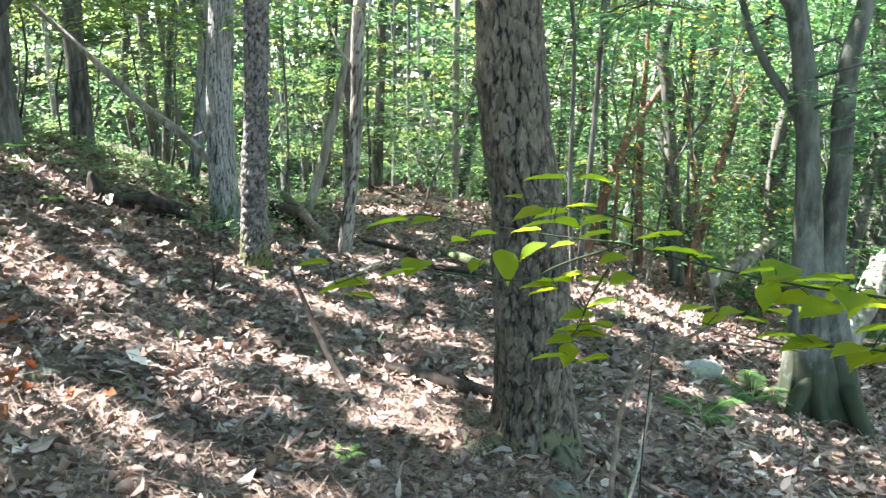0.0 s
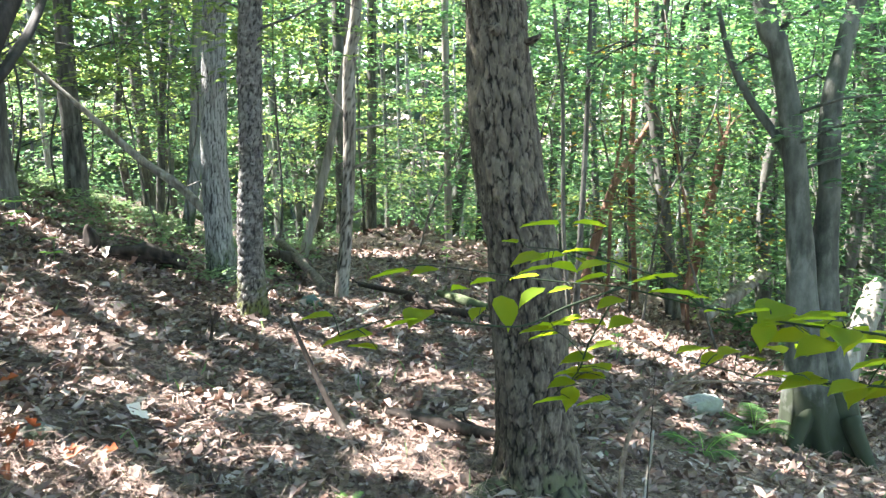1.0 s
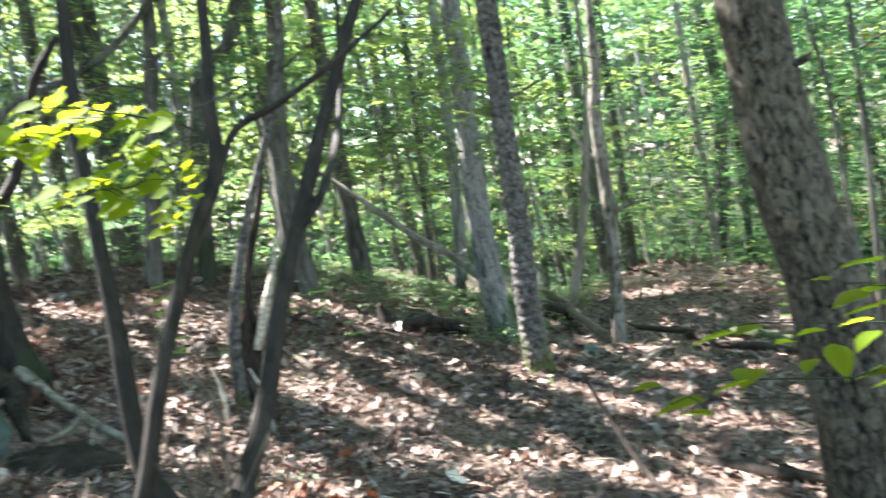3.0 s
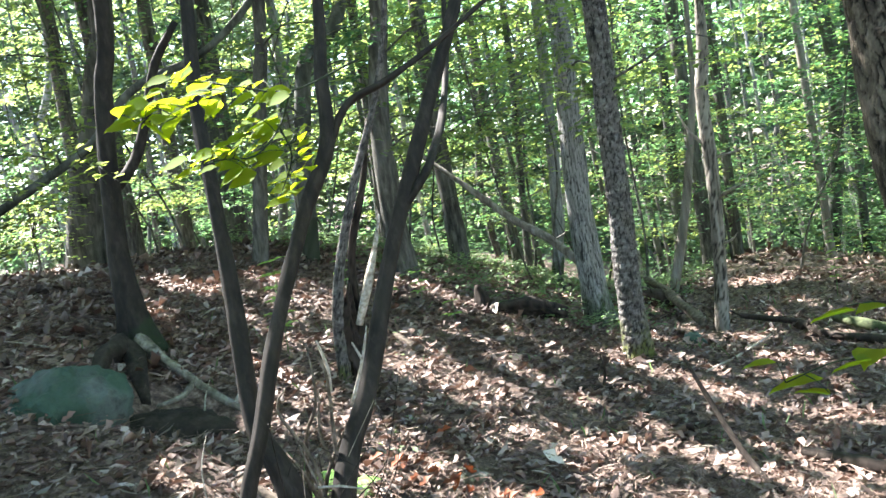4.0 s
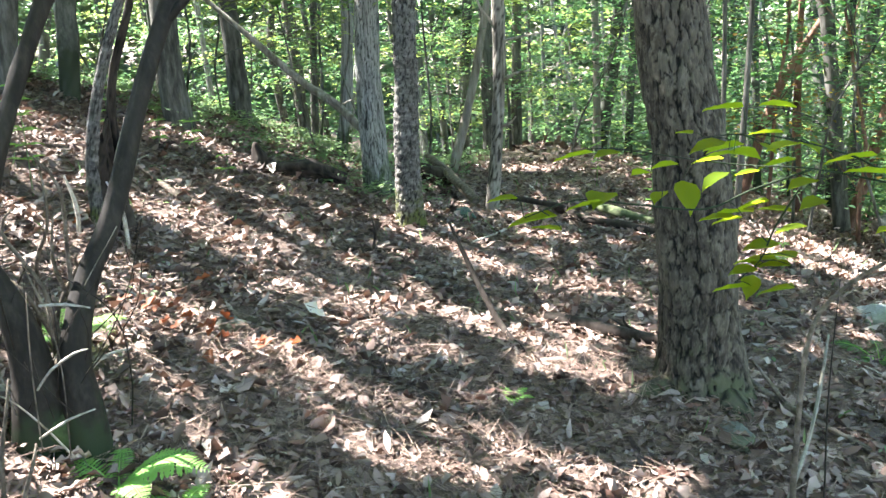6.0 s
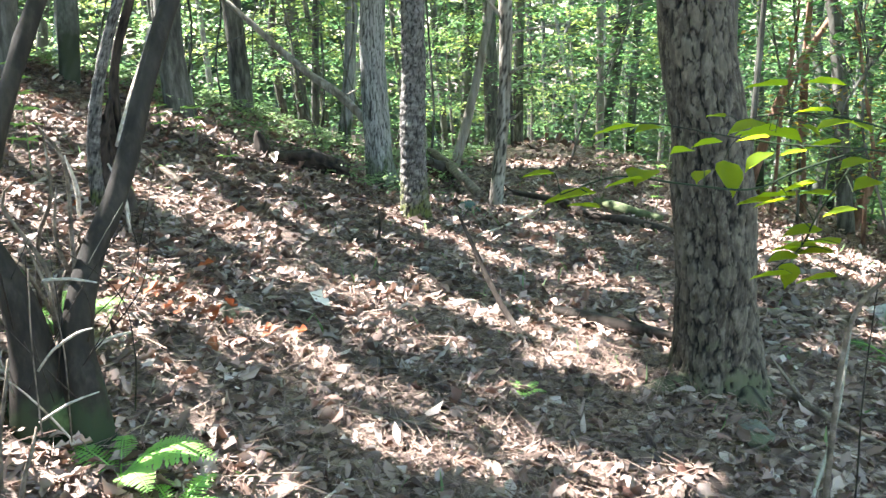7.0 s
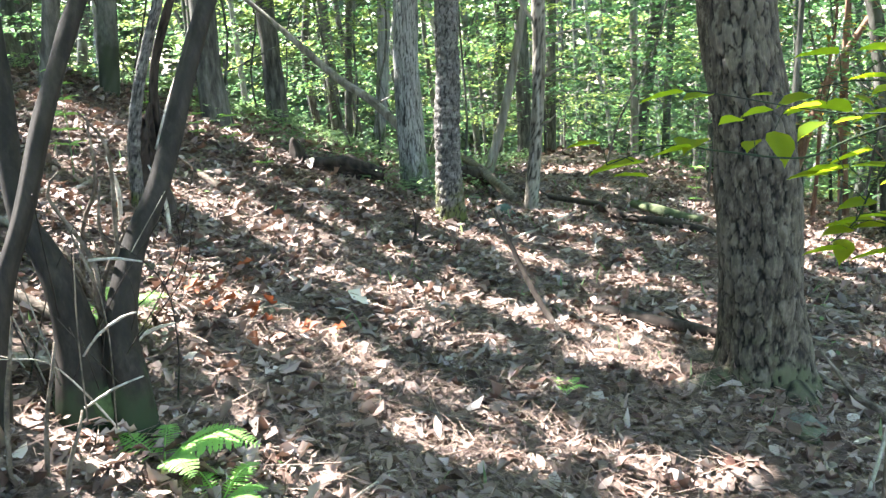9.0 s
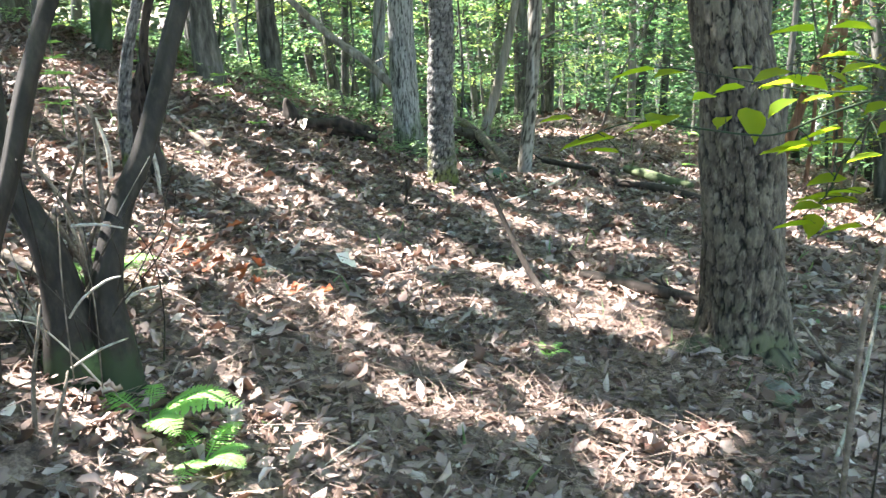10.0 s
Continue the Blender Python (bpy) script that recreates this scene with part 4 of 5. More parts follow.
for pts in ([(-1.26, 1.45, 0.66), (-1.22, 1.46, 0.71), (-1.15, 1.46, 0.755), (-1.11, 1.46, 0.768)], [(-1.28, 1.45, 0.53), (-1.2, 1.46, 0.58), (-1.11, 1.45, 0.62)], [(-1.08, 1.3, 0.93), (-1.02, 1.3, 0.935), (-0.96, 1.3, 0.93)], [(-1.27, 1.44, 0.5), (-1.265, 1.45, 0.72), (-1.25, 1.46, 0.9)], [(-1.21, 1.46, 0.48), (-1.2, 1.47, 0.7), (-1.22, 1.48, 0.86)]):
    stem_part(bush, BUSH, pts, [0.003 if pts[0][2] > 0.52 else 0.0018] + [0.0032 if pts[0][2] > 0.52 else 0.0018] * (len(pts) - 2) + [0.0015], "bleached dead twig", M_TWIG if pts[0][2] > 0.52 else M_DEADWOOD, 6, "twig", 3)
for i in range(9):
    a = np.array((-1.37 + rs.randn() * 0.05, 1.71 + rs.randn() * 0.04, 0.62 + rs.rand() * 0.1))
    d = unit(np.array((rs.randn() * 0.28 + 0.05, rs.randn() * 0.2, 1.0)))
    L = 0.22 + rs.rand() * 0.3
    stem_part(bush, BUSH, [a, a + d * L * 0.4 + rs.randn(3) * 0.02, a + d * L * 0.75 + rs.randn(3) * 0.03, a + d * L], (0.007, 0.006, 0.0045, 0.002), "", M_DEADWOOD, 8, "dead_stalk", i)
for i, (x, y, high) in enumerate([(-1.34, 1.26, 0.4), (-1.3, 1.32, 0.34), (-1.24, 1.3, 0.22)]):
    z = float(ground(x, y)) - 0.02
    ob = part("dead_stalk", tube("dead_stalk", [(0, 0, 0), (0.02, 0.01, high * 0.5), (0.045, 0.02, high * 0.8), (0.04, 0.05, high)], (0.006, 0.005, 0.004, 0.002), 8, 0.04, 0.1, None, i), M_DEADWOOD)
    ob.location = (x, y, z)
    tagged(ob, "thin dark dead stalk standing in the leaves", "stalk", "dead stalks")


def foliage_branch(name, label, lines, clusters, material, size, seed, face, stem=0.004):
    """A leafy branch: twigs, and leaves about them, each on a short stalk; face: how far the leaves turn to the side."""
    rs = np.random.RandomState(seed)
    base = lines[0][0]
    t = thing(name, label, "branch", "", base)
    along = []
    for pts in lines:
        part("twig", tube("twig", local(pts, base), np.linspace(stem, stem * 0.4, len(pts)), 6, 0.03, 0.03), M_STEM, t)
        along.append(curve_through(pts, np.ones(len(pts)), 0.02)[0])
    along = np.vstack(along)
    for q in clusters:
        q = np.array(q) + rs.randn(3) * 0.006
        near = along[np.argmin(np.linalg.norm(along - q, axis=1))]
        out = unit(q - near + rs.randn(3) * 0.03) * np.array((0.6, 0.6, 0.15))
        a = unit(out + np.array((rs.randn() * 0.3 - 0.8, rs.randn() * 0.3 + 0.05 - face * 0.5, -0.04 - face * 0.15)))
        L = size * (0.65 + 0.65 * rs.rand())
        nm = np.array((rs.randn() * 0.15 + face * 0.6, rs.randn() * 0.14 + 0.18 - face * 1.0, 1 - 0.75 * face + rs.randn() * 0.2 * face))
        lf = part("leaf", leaves("leaf", [q - a * L * 0.5 - np.array(base)], [a], [nm], L, 0.56 + 0.2 * rs.rand(), LEAF_NEAR), material, t)
        if np.linalg.norm(q - near) > 0.03:
            part("stalk", tube("stalk", local([near, (near + q - a * L * 0.5) / 2 + np.array((0, 0, 0.006)), q - a * L * 0.5], base), (0.0013, 0.001, 0.0008), 5, 0.03), M_STEM, lf)
    return t


YELLOW_UPPER = [(-1.19, 1.06, 1.79), (-1.2, 1.1, 1.81), (-1.18, 1.1, 1.78), (-1.18, 1.14, 1.78), (-1.19, 1.13, 1.82), (-1.12, 1.11, 1.78), (-1.1, 1.12, 1.79), (-1.14, 1.21, 1.83), (-1.07, 1.18, 1.8), (-1.26, 1.25, 1.88), (-1.29, 1.34, 1.9), (-1.22, 1.33, 1.87), (-1.21, 1.39, 1.87), (-1.16, 1.39, 1.84), (-1.13, 1.43, 1.84), (-1.07, 1.41, 1.82)]
YELLOW_LOWER = [(-1.22, 1.21, 1.69), (-1.22, 1.25, 1.68), (-1.17, 1.23, 1.69), (-1.17, 1.27, 1.7), (-1.15, 1.28, 1.71), (-1.08, 1.24, 1.7), (-1.12, 1.32, 1.68), (-1.09, 1.31, 1.67), (-1.11, 1.25, 1.67), (-1.08, 1.24, 1.65), (-1.09, 1.36, 1.69), (-1.16, 1.4, 1.77), (-1.16, 1.44, 1.76), (-1.15, 1.47, 1.77), (-1.16, 1.44, 1.74), (-1.14, 1.49, 1.72), (-1.07, 1.46, 1.72), (-1.17, 1.48, 1.64), (-1.14, 1.45, 1.61), (-1.14, 1.52, 1.64), (-1.11, 1.53, 1.67), (-1.12, 1.41, 1.59), (-1.09, 1.44, 1.61)]
foliage_branch("leafy_branch", "sunlit yellow-green leafy branch hanging over the bank", [
    [(-1, 1.67, 1.9), (-1.07, 1.46, 1.83), (-1.13, 1.34, 1.85), (-1.14, 1.2, 1.83), (-1.2, 1.07, 1.8)],
    [(-1.07, 1.46, 1.83), (-1.09, 1.42, 1.75), (-1.1, 1.33, 1.69), (-1.13, 1.26, 1.69), (-1.19, 1.18, 1.68)],
    [(-1.09, 1.42, 1.75), (-1.1, 1.46, 1.68), (-1.15, 1.45, 1.59)],
    [(-1.13, 1.34, 1.85), (-1.22, 1.32, 1.88), (-1.31, 1.28, 1.89)]],
    YELLOW_UPPER + YELLOW_LOWER + [(x - 0.03, y + 0.04, z + 0.02) for x, y, z in YELLOW_UPPER + YELLOW_LOWER] + [(x + 0.02, y - 0.02, z - 0.015) for x, y, z in YELLOW_UPPER + YELLOW_LOWER[::2]], M_LIME, 0.066, 11, 0.5, 0.003)
GREEN_TIPS = [(0, 1.5, 1.2), (0.07, 1.56, 1.2), (0.02, 1.5, 1.11), (0.05, 1.51, 1.11), (-0.08, 1.47, 1.08), (-0.05, 1.48, 1.07), (-0.13, 1.47, 1.11), (0.17, 1.62, 1.1), (0.14, 1.66, 1.12), (0.19, 1.67, 1.16), (0.24, 1.69, 1.08), (0.26, 1.68, 1.16), (0.28, 1.7, 1.12), (0.34, 1.69, 1.13), (0.36, 1.68, 1.06), (0.43, 1.63, 1.03), (0.46, 1.57, 1.08), (0.31, 1.67, 1.04), (0.26, 2.24, 1.14), (0.31, 2.22, 1.11), (0.36, 2.18, 1.11)]
GREEN_MIDDLE = [(0.38, 1.72, 1.21), (0.41, 1.65, 1.2), (0.46, 1.72, 1.18), (0.53, 1.67, 1.16), (0.56, 1.62, 1.15), (0.44, 1.61, 1.12), (0.62, 1.67, 1.12), (0.67, 1.67, 1.1), (0.4, 1.79, 0.95), (0.39, 1.86, 0.9), (0.43, 1.81, 0.9), (0.35, 1.78, 0.89), (0.35, 1.79, 0.86), (0.44, 1.83, 0.83), (0.39, 1.85, 0.83)]
GREEN_OUTER = [(0.65, 1.39, 1.17), (0.72, 1.5, 1.12), (0.73, 1.36, 1.16), (0.81, 1.49, 1.11), (0.81, 1.39, 1.12), (0.9, 1.49, 1.09), (0.73, 1.57, 1.06), (0.65, 1.48, 1.07), (0.78, 1.56, 1.07), (0.76, 1.4, 1.1), (0.81, 1.31, 1.1), (0.88, 1.4, 1.02), (0.77, 1.3, 1.06), (0.7, 1.38, 1.05), (0.75, 1.41, 1.03), (0.59, 1.52, 1.04)]
GREEN_HIGH = [(0.3, 1.83, 1.26), (0.41, 1.8, 1.25), (0.29, 1.92, 1.15), (0.31, 1.85, 1.15), (0.37, 1.91, 1.14), (0.41, 1.9, 1.15), (0.31, 1.84, 1.01), (0.34, 1.84, 1.02), (0.42, 1.84, 1.02), (0.44, 1.82, 0.91), (0.38, 1.83, 0.89), (0.43, 1.85, 1.13), (0.39, 1.84, 0.95)]
foliage_branch("leafy_branch", "low green leafy branch reaching across the pine trunk", [
    [(0.93, 1.37, 1.11), (0.88, 1.4, 1.12), (0.76, 1.51, 1.11), (0.62, 1.59, 1.12), (0.47, 1.67, 1.14), (0.35, 1.72, 1.14), (0.24, 1.68, 1.16), (0.07, 1.58, 1.2), (0, 1.52, 1.2)],
    [(0.62, 1.59, 1.12), (0.53, 1.66, 1.17), (0.38, 1.75, 1.2), (0.3, 2.18, 1.14)],
    [(0.47, 1.67, 1.14), (0.35, 1.65, 1.1), (0.26, 1.61, 1.07), (0.12, 1.56, 1.09), (0.01, 1.51, 1.11), (-0.09, 1.48, 1.08)],
    [(0.45, 1.68, 1.1), (0.42, 1.77, 0.99), (0.4, 1.8, 0.91), (0.35, 1.82, 0.85)],
    [(0.93, 1.35, 1.04), (0.82, 1.4, 1.03), (0.73, 1.5, 1), (0.61, 1.58, 1.01)]],
    GREEN_TIPS + GREEN_MIDDLE + GREEN_OUTER + GREEN_HIGH + [(x + 0.06, y + 0.09, z - 0.035) for x, y, z in GREEN_OUTER], M_LIME, 0.08, 12, 0.06, 0.0028)
foliage_branch("leafy_branch", "pale sunlit leafy spray beside the crooked tree", [[(-3.44, 2.95, 1.84), (-3.36, 2.84, 1.9), (-3.28, 2.78, 1.93), (-3.15, 2.74, 1.85)], [(-3.36, 2.84, 1.9), (-3.38, 2.76, 2.0), (-3.34, 2.72, 2.08)]],
               [(-3.34, 2.74, 2.05), (-3.28, 2.75, 2.02), (-3.3, 2.72, 1.96), (-3.24, 2.76, 1.95), (-3.36, 2.78, 1.93), (-3.2, 2.74, 1.92), (-3.18, 2.78, 1.88), (-3.12, 2.75, 1.87), (-3.08, 2.74, 1.83), (-3.22, 2.72, 1.88), (-3.4, 2.74, 1.98), (-3.42, 2.72, 1.9)], M_SUNNY, 0.08, 15, 0.15, 0.003)
BARE = (0.52, 1.85, foot(0.52, 1.85))
bare = thing("bare_branch", "thin bare grey-brown shrub branch beside the pine", "branch", "", BARE)
for pts, rad in (([BARE, (0.515, 1.85, 0.5), (0.53, 1.85, 0.73), (0.585, 1.85, 0.825), (0.665, 1.85, 0.89), (0.77, 1.85, 0.955)], (0.0075, 0.007, 0.006, 0.0055, 0.005, 0.003)), ([(0.62, 1.85, 0.855), (0.7, 1.86, 0.875), (0.8, 1.87, 0.87), (0.95, 1.88, 0.86)], (0.004, 0.0035, 0.003, 0.002))):
    part("stem", tube("stem", local(pts, BARE), rad, 8, 0.04), M_DEADWOOD, bare)
STALK = (0.62, 2.0, foot(0.62, 2.0))
stalk = thing("dead_stalk", "thin dark upright stalk beside the pine", "stalk", "dead stalks", STALK)
part("stem", tube("stem", [(0, 0, 0), (0.005, 0, 0.3), (-0.005, 0, 0.6), (0, 0, 0.95)], (0.003, 0.0028, 0.0022, 0.001), 7, 0.05), M_STEM, stalk)


# == dead wood and stones
def log_thing(name, label, pts, rad, material, category="log", sides=14, lift=0.0, stubs=0, seed=1):
    rs = np.random.RandomState(seed)
    p = [(x, y, max(z, float(ground(x, y)) + r * 0.6 + lift)) for (x, y, z), r in zip(pts, rad)]
    t = thing(name, label, category, "", p[0])
    part("trunk", tube("trunk", local(p, p[0]), rad, sides, 0.06, 0.12, ridges(6, min(rad) * 0.12, seed), seed), material, t)
    for _ in range(stubs):
        i = rs.randint(0, len(p) - 1)
        q = np.array(p[i]) + (np.array(p[i + 1]) - np.array(p[i])) * rs.rand()
        d = unit(np.array((rs.randn(), rs.randn(), 0.5 + rs.rand())))
        part("stub", tube("stub", local([q, q + d * 0.12, q + d * 0.2 + rs.randn(3) * 0.03], p[0]), (0.012, 0.007, 0.003), 6, 0.05), material, t)
    return t


log_thing("fallen_log", "long crooked fallen limb on the leaf litter", [(-0.95, 7.15, -0.04), (-0.48, 6.8, -0.05), (-0.23, 6.32, -0.05), (0.07, 6.06, -0.06), (0.41, 5.8, -0.08), (0.75, 5.55, -0.15)], (0.02, 0.026, 0.034, 0.034, 0.03, 0.02), M_ROT, lift=0.03, stubs=4, seed=2)
log_thing("fallen_log", "short dark log half sunk in leaves", [(-0.3, 3.9, -0.03), (-0.08, 3.78, -0.03), (0.15, 3.66, -0.03), (0.3, 3.6, -0.04)], (0.022, 0.031, 0.03, 0.024), M_ROT, lift=0.025, stubs=2, seed=3)
log_thing("fallen_branch", "weathered stick lying on the leaves", [(-1.5, 4.28, 0.16), (-1.37, 4.42, 0.14), (-1.22, 4.6, 0.1)], (0.012, 0.017, 0.015), M_ROT, "branch", 10, 0.01, 1, 4)
log_thing("fallen_log", "grey fallen trunk leaning down the slope", [(-1.2, 6.8, 0.0), (-1.42, 7.25, 0.04), (-1.75, 7.95, 0.1), (-2.1, 8.7, 0.1)], (0.036, 0.045, 0.045, 0.04), M_DEADWOOD, seed=5, stubs=2)
log_thing("leaning_stick", "dark dead stick propped up out of the leaves", [(-0.37, 3.45, -0.07), (-0.46, 3.58, 0.02), (-0.57, 3.68, 0.15), (-0.69, 3.78, 0.34), (-0.78, 3.84, 0.51)], (0.02, 0.016, 0.013, 0.011, 0.007), M_ROT, "branch", 10, 0, 0, 6)
log_thing("fallen_branch", "thin pale stick lying across the slope", [(-0.91, 5.06, 0.04), (-0.75, 5.5, 0.06), (-0.6, 6.0, 0.06)], (0.008, 0.008, 0.005), M_TWIG, "branch", 8, 0.01, 0, 7)
log_thing("fallen_branch", "broken bark-stripped branch poking from the bank", [(-2.92, 4.4, 0.73), (-2.63, 4.2, 0.66), (-2.38, 4.08, 0.57)], (0.014, 0.02, 0.026), M_DEADWOOD, "branch", 10, 0.01, 1, 8)
log_thing("fallen_log", "dark log behind the pine", [(0.55, 4.12, -0.08), (0.75, 4.19, -0.09), (1.0, 4.25, -0.12)], (0.026, 0.024, 0.016), M_DEADWOOD, seed=9)
log_thing("fallen_branch", "pale thin stick leaning beside the pine", [(0.6, 2.32, -0.04), (0.72, 2.62, 0.06), (0.8, 2.86, 0.17), (0.85, 3.02, 0.28)], (0.007, 0.0065, 0.006, 0.004), M_LIMB, "branch", 8, 0, 0, 10)
log_thing("fallen_branch", "weathered branch lying beside the pine foot", [(0.55, 3.35, -0.02), (0.7, 3.05, -0.02), (0.95, 2.75, -0.05)], (0.018, 0.016, 0.01), M_DEADWOOD, "branch", 8, 0.01, 1, 11)
log_thing("leaning_dead_pole", "long bare dead pole leaning against a trunk", [(-2.1, 6.62, 0.62), (-2.4, 6.75, 0.86), (-2.76, 6.84, 1.08), (-3.08, 6.83, 1.37), (-3.4, 6.81, 1.66), (-3.9, 6.8, 2.1)], (0.038, 0.036, 0.033, 0.028, 0.023, 0.015), M_PALE, "branch", 12, 0, 2, 12)
log_thing("dead_tree", "long pale dead trunk leaning across the trees", [(-6.9, 3.5, 1.5), (-6.3, 3.9, 1.78), (-5.81, 4.17, 2.03), (-5.31, 4.44, 2.3), (-4.96, 4.63, 2.66), (-4.7, 4.77, 2.78), (-4.36, 4.95, 2.9), (-4.0, 5.13, 3.2), (-3.6, 5.3, 3.7)], (0.036, 0.034, 0.033, 0.036, 0.036, 0.032, 0.028, 0.025, 0.02), M_SMOOTH, "trunk", 14, 0, 3, 13)
log_thing("fallen_log", "grey fallen trunk in the hollow below the trees", [(2.4, 8.0, -0.5), (2.8, 8.3, -0.35), (3.2, 8.6, -0.15)], (0.07, 0.07, 0.06), M_PALE, seed=14, stubs=2)
log_thing("dead_tree", "sunlit pale broken trunk leaning in the hollow", [(3.25, 6.9, -0.85), (3.5, 7.1, -0.45), (3.75, 7.3, 0.0)], (0.14, 0.12, 0.09), M_PALE, "trunk", 16, 0, 0, 15)

M_MOSSY = bark("mossy_log", (0.02, 0.026, 0.012), (0.05, 0.065, 0.028), (0.1, 0.115, 0.06), 16, (1, 1, 1), 6)
log_thing("fallen_log", "short mossy log lying behind the fallen limb", [(-0.2, 6.85, -0.05), (0.05, 6.58, -0.06), (0.32, 6.36, -0.08)], (0.035, 0.042, 0.03), M_MOSSY, lift=0.01, stubs=1, seed=31)
log_thing("fallen_log", "dark rotten log sunk in the leaves behind a tree", [(-2.01, 8.00, 0), (-1.79, 7.82, 0), (-1.56, 7.80, 0)], (0.07, 0.09, 0.06), M_ROT, lift=0.05, stubs=3, seed=32)
ROT = (-2.38, 3.36, foot(-2.38, 3.36))
stump = thing("rotten_stump", "split rotten reddish-brown stump with two speckled stems", "stump", "", ROT)
part("trunk", tube("trunk", local([(-2.36, 3.4, ROT[2]), (-2.37, 3.38, 0.8), (-2.36, 3.37, 0.98), (-2.33, 3.38, 1.12)], ROT), (0.085, 0.045, 0.035, 0.01), 36, 0.02, 0.4, plates(8, 0.1, 0.022, 2.0), 3), M_ROT, stump)
part("stem", tube("stem", local([(-2.41, 3.3, 0.6), (-2.39, 3.31, 0.95), (-2.32, 3.34, 1.27), (-2.2, 3.4, 1.63), (-2.04, 3.49, 2.04), (-1.93, 3.54, 2.44), (-1.75, 3.6, 3.3)], ROT), (0.034, 0.03, 0.025, 0.021, 0.018, 0.015, 0.01), 36, 0.018, 0.08, plates(10, 0.035, 0.006, 5.0)), M_FLAKY, stump)
part("stem", tube("stem", local([(-2.36, 3.44, 0.6), (-2.33, 3.44, 1.22), (-2.21, 3.5, 1.63), (-2.14, 3.54, 1.95)], ROT), (0.03, 0.022, 0.017, 0.01), 14, 0.04, 0.15, plates(5, 0.07, 0.005, 3.0)), M_ROT, stump)
part("splinter", tube("splinter", local([(-2.3, 3.36, 0.9), (-2.22, 3.38, 1.1), (-2.16, 3.42, 1.28), (-2.11, 3.44, 1.45)], ROT), (0.02, 0.02, 0.013, 0.005), 8, 0.03, 0.3), M_TWIG, stump, "bleached broken splinter")
for k, (a, b) in enumerate([((-2.2, 3.0, 0.55), (-2.05, 3.05, 0.95)), ((-2.3, 3.0, 0.58), (-2.28, 2.95, 0.92)), ((-2.12, 3.1, 0.55), (-2.2, 3.12, 0.86))]):
    part("splinter", tube("splinter", local([a, tuple((np.array(a) + b) / 2 + 0.015), b], ROT), (0.01, 0.008, 0.003), 7, 0.05, 0.2), M_TWIG, stump)

BRK = (-2.58, 5.62, foot(-2.58, 5.62))
snag = thing("broken_stump", "low broken stump with a jagged top in the leaves", "stump", "", BRK)
part("trunk", tube("trunk", local([(-2.62, 5.6, BRK[2]), (-2.64, 5.6, BRK[2] + 0.16), (-2.67, 5.6, BRK[2] + 0.3)], BRK), (0.07, 0.055, 0.01), 16, 0.03, 0.3, plates(6, 0.1, 0.012, 6.0)), M_ROT, snag)
part("trunk", tube("trunk", local([(-2.6, 5.65, BRK[2] + 0.06), (-2.3, 5.75, BRK[2] + 0.05), (-2.05, 5.85, BRK[2] - 0.04)], BRK), (0.06, 0.08, 0.04), 20, 0.03, 0.35, plates(6, 0.12, 0.02, 2.0)), M_ROT, snag)


def stone(name, label, at, size, material, seed, sub=4):
    bm = bmesh.new()
    bmesh.ops.create_icosphere(bm, subdivisions=sub, radius=1)
    off = Vector((seed * 3.7, seed * 1.3, seed * 2.1))
    rs = np.random.RandomState(seed)
    cuts = [Vector(unit(rs.randn(3))) for _ in range(9)]
    for v in bm.verts:
        d = noise.noise(v.co * 0.9 + off) * 0.35 + noise.noise(v.co * 2.4 + off) * 0.14 + noise.noise(v.co * 7 + off) * 0.035
        v.co = v.co.normalized() * (1 + d)
        for axis in cuts:
            over = v.co.dot(axis) - (0.68 if size[0] < 0.3 else 0.8)
            if over > 0:
                v.co -= axis * over * 0.92
        v.co += v.co.normalized() * (noise.noise(v.co * 4 + off) * 0.09 + noise.noise(v.co * 11 + off) * 0.05 + noise.noise(v.co * 27 + off) * 0.02)
        v.co = Vector((v.co.x * size[0], v.co.y * size[1], v.co.z * size[2]))
    for f in bm.faces:
        f.smooth = True
    me = bpy.data.meshes.new(name)
    bm.to_mesh(me)
    bm.free()
    me.materials.append(material)
    ob = new(name, me)
    ob.location = at
    return tagged(ob, label, "stone" if label else "")


stone("boulder", "mossy blue-green boulder bedded in the bank", (-2.9, 2.02, 0.88), (0.24, 0.27, 0.27), M_BOULDER, 11, 5)
roots = thing("exposed_roots", "dark exposed tree roots and a dark shade mass beside the mossy boulder", "roots", "", (-3.0, 2.7, float(ground(-3.0, 2.7))))
for i, (pts, rad) in enumerate([([(-3.28, 2.8, 1.02), (-3.08, 2.77, 0.9), (-2.88, 2.76, 0.76), (-2.7, 2.74, 0.66), (-2.58, 2.72, 0.6)], (0.045, 0.026, 0.02, 0.018, 0.01)), ([(-2.93, 2.77, 0.8), (-2.9, 2.66, 0.7), (-2.93, 2.52, 0.58)], (0.016, 0.013, 0.007)),
                                ([(-3.34, 2.74, 1.0), (-3.2, 2.5, 0.9), (-3.05, 2.32, 0.76)], (0.07, 0.05, 0.025)), ([(-3.3, 2.76, 0.98), (-3.1, 2.6, 0.85), (-2.95, 2.48, 0.68)], (0.06, 0.04, 0.02)), ([(-2.66, 2.74, 0.66), (-2.6, 2.78, 0.78), (-2.57, 2.8, 0.86)], (0.012, 0.01, 0.005))]):
    pts = [(x, y, max(z, float(ground(x, y)) + 0.6 * r)) for (x, y, z), r in zip(pts, rad)]
    part("root", tube("root", local(pts, roots.location), rad, 14, 0.03, 0.18, ridges(5, 0.006, i + 1.0), i), (M_LIMB, M_LIMB, M_ROOTS_SHADE, M_ROOTS_SHADE, M_TWIG)[i], roots)
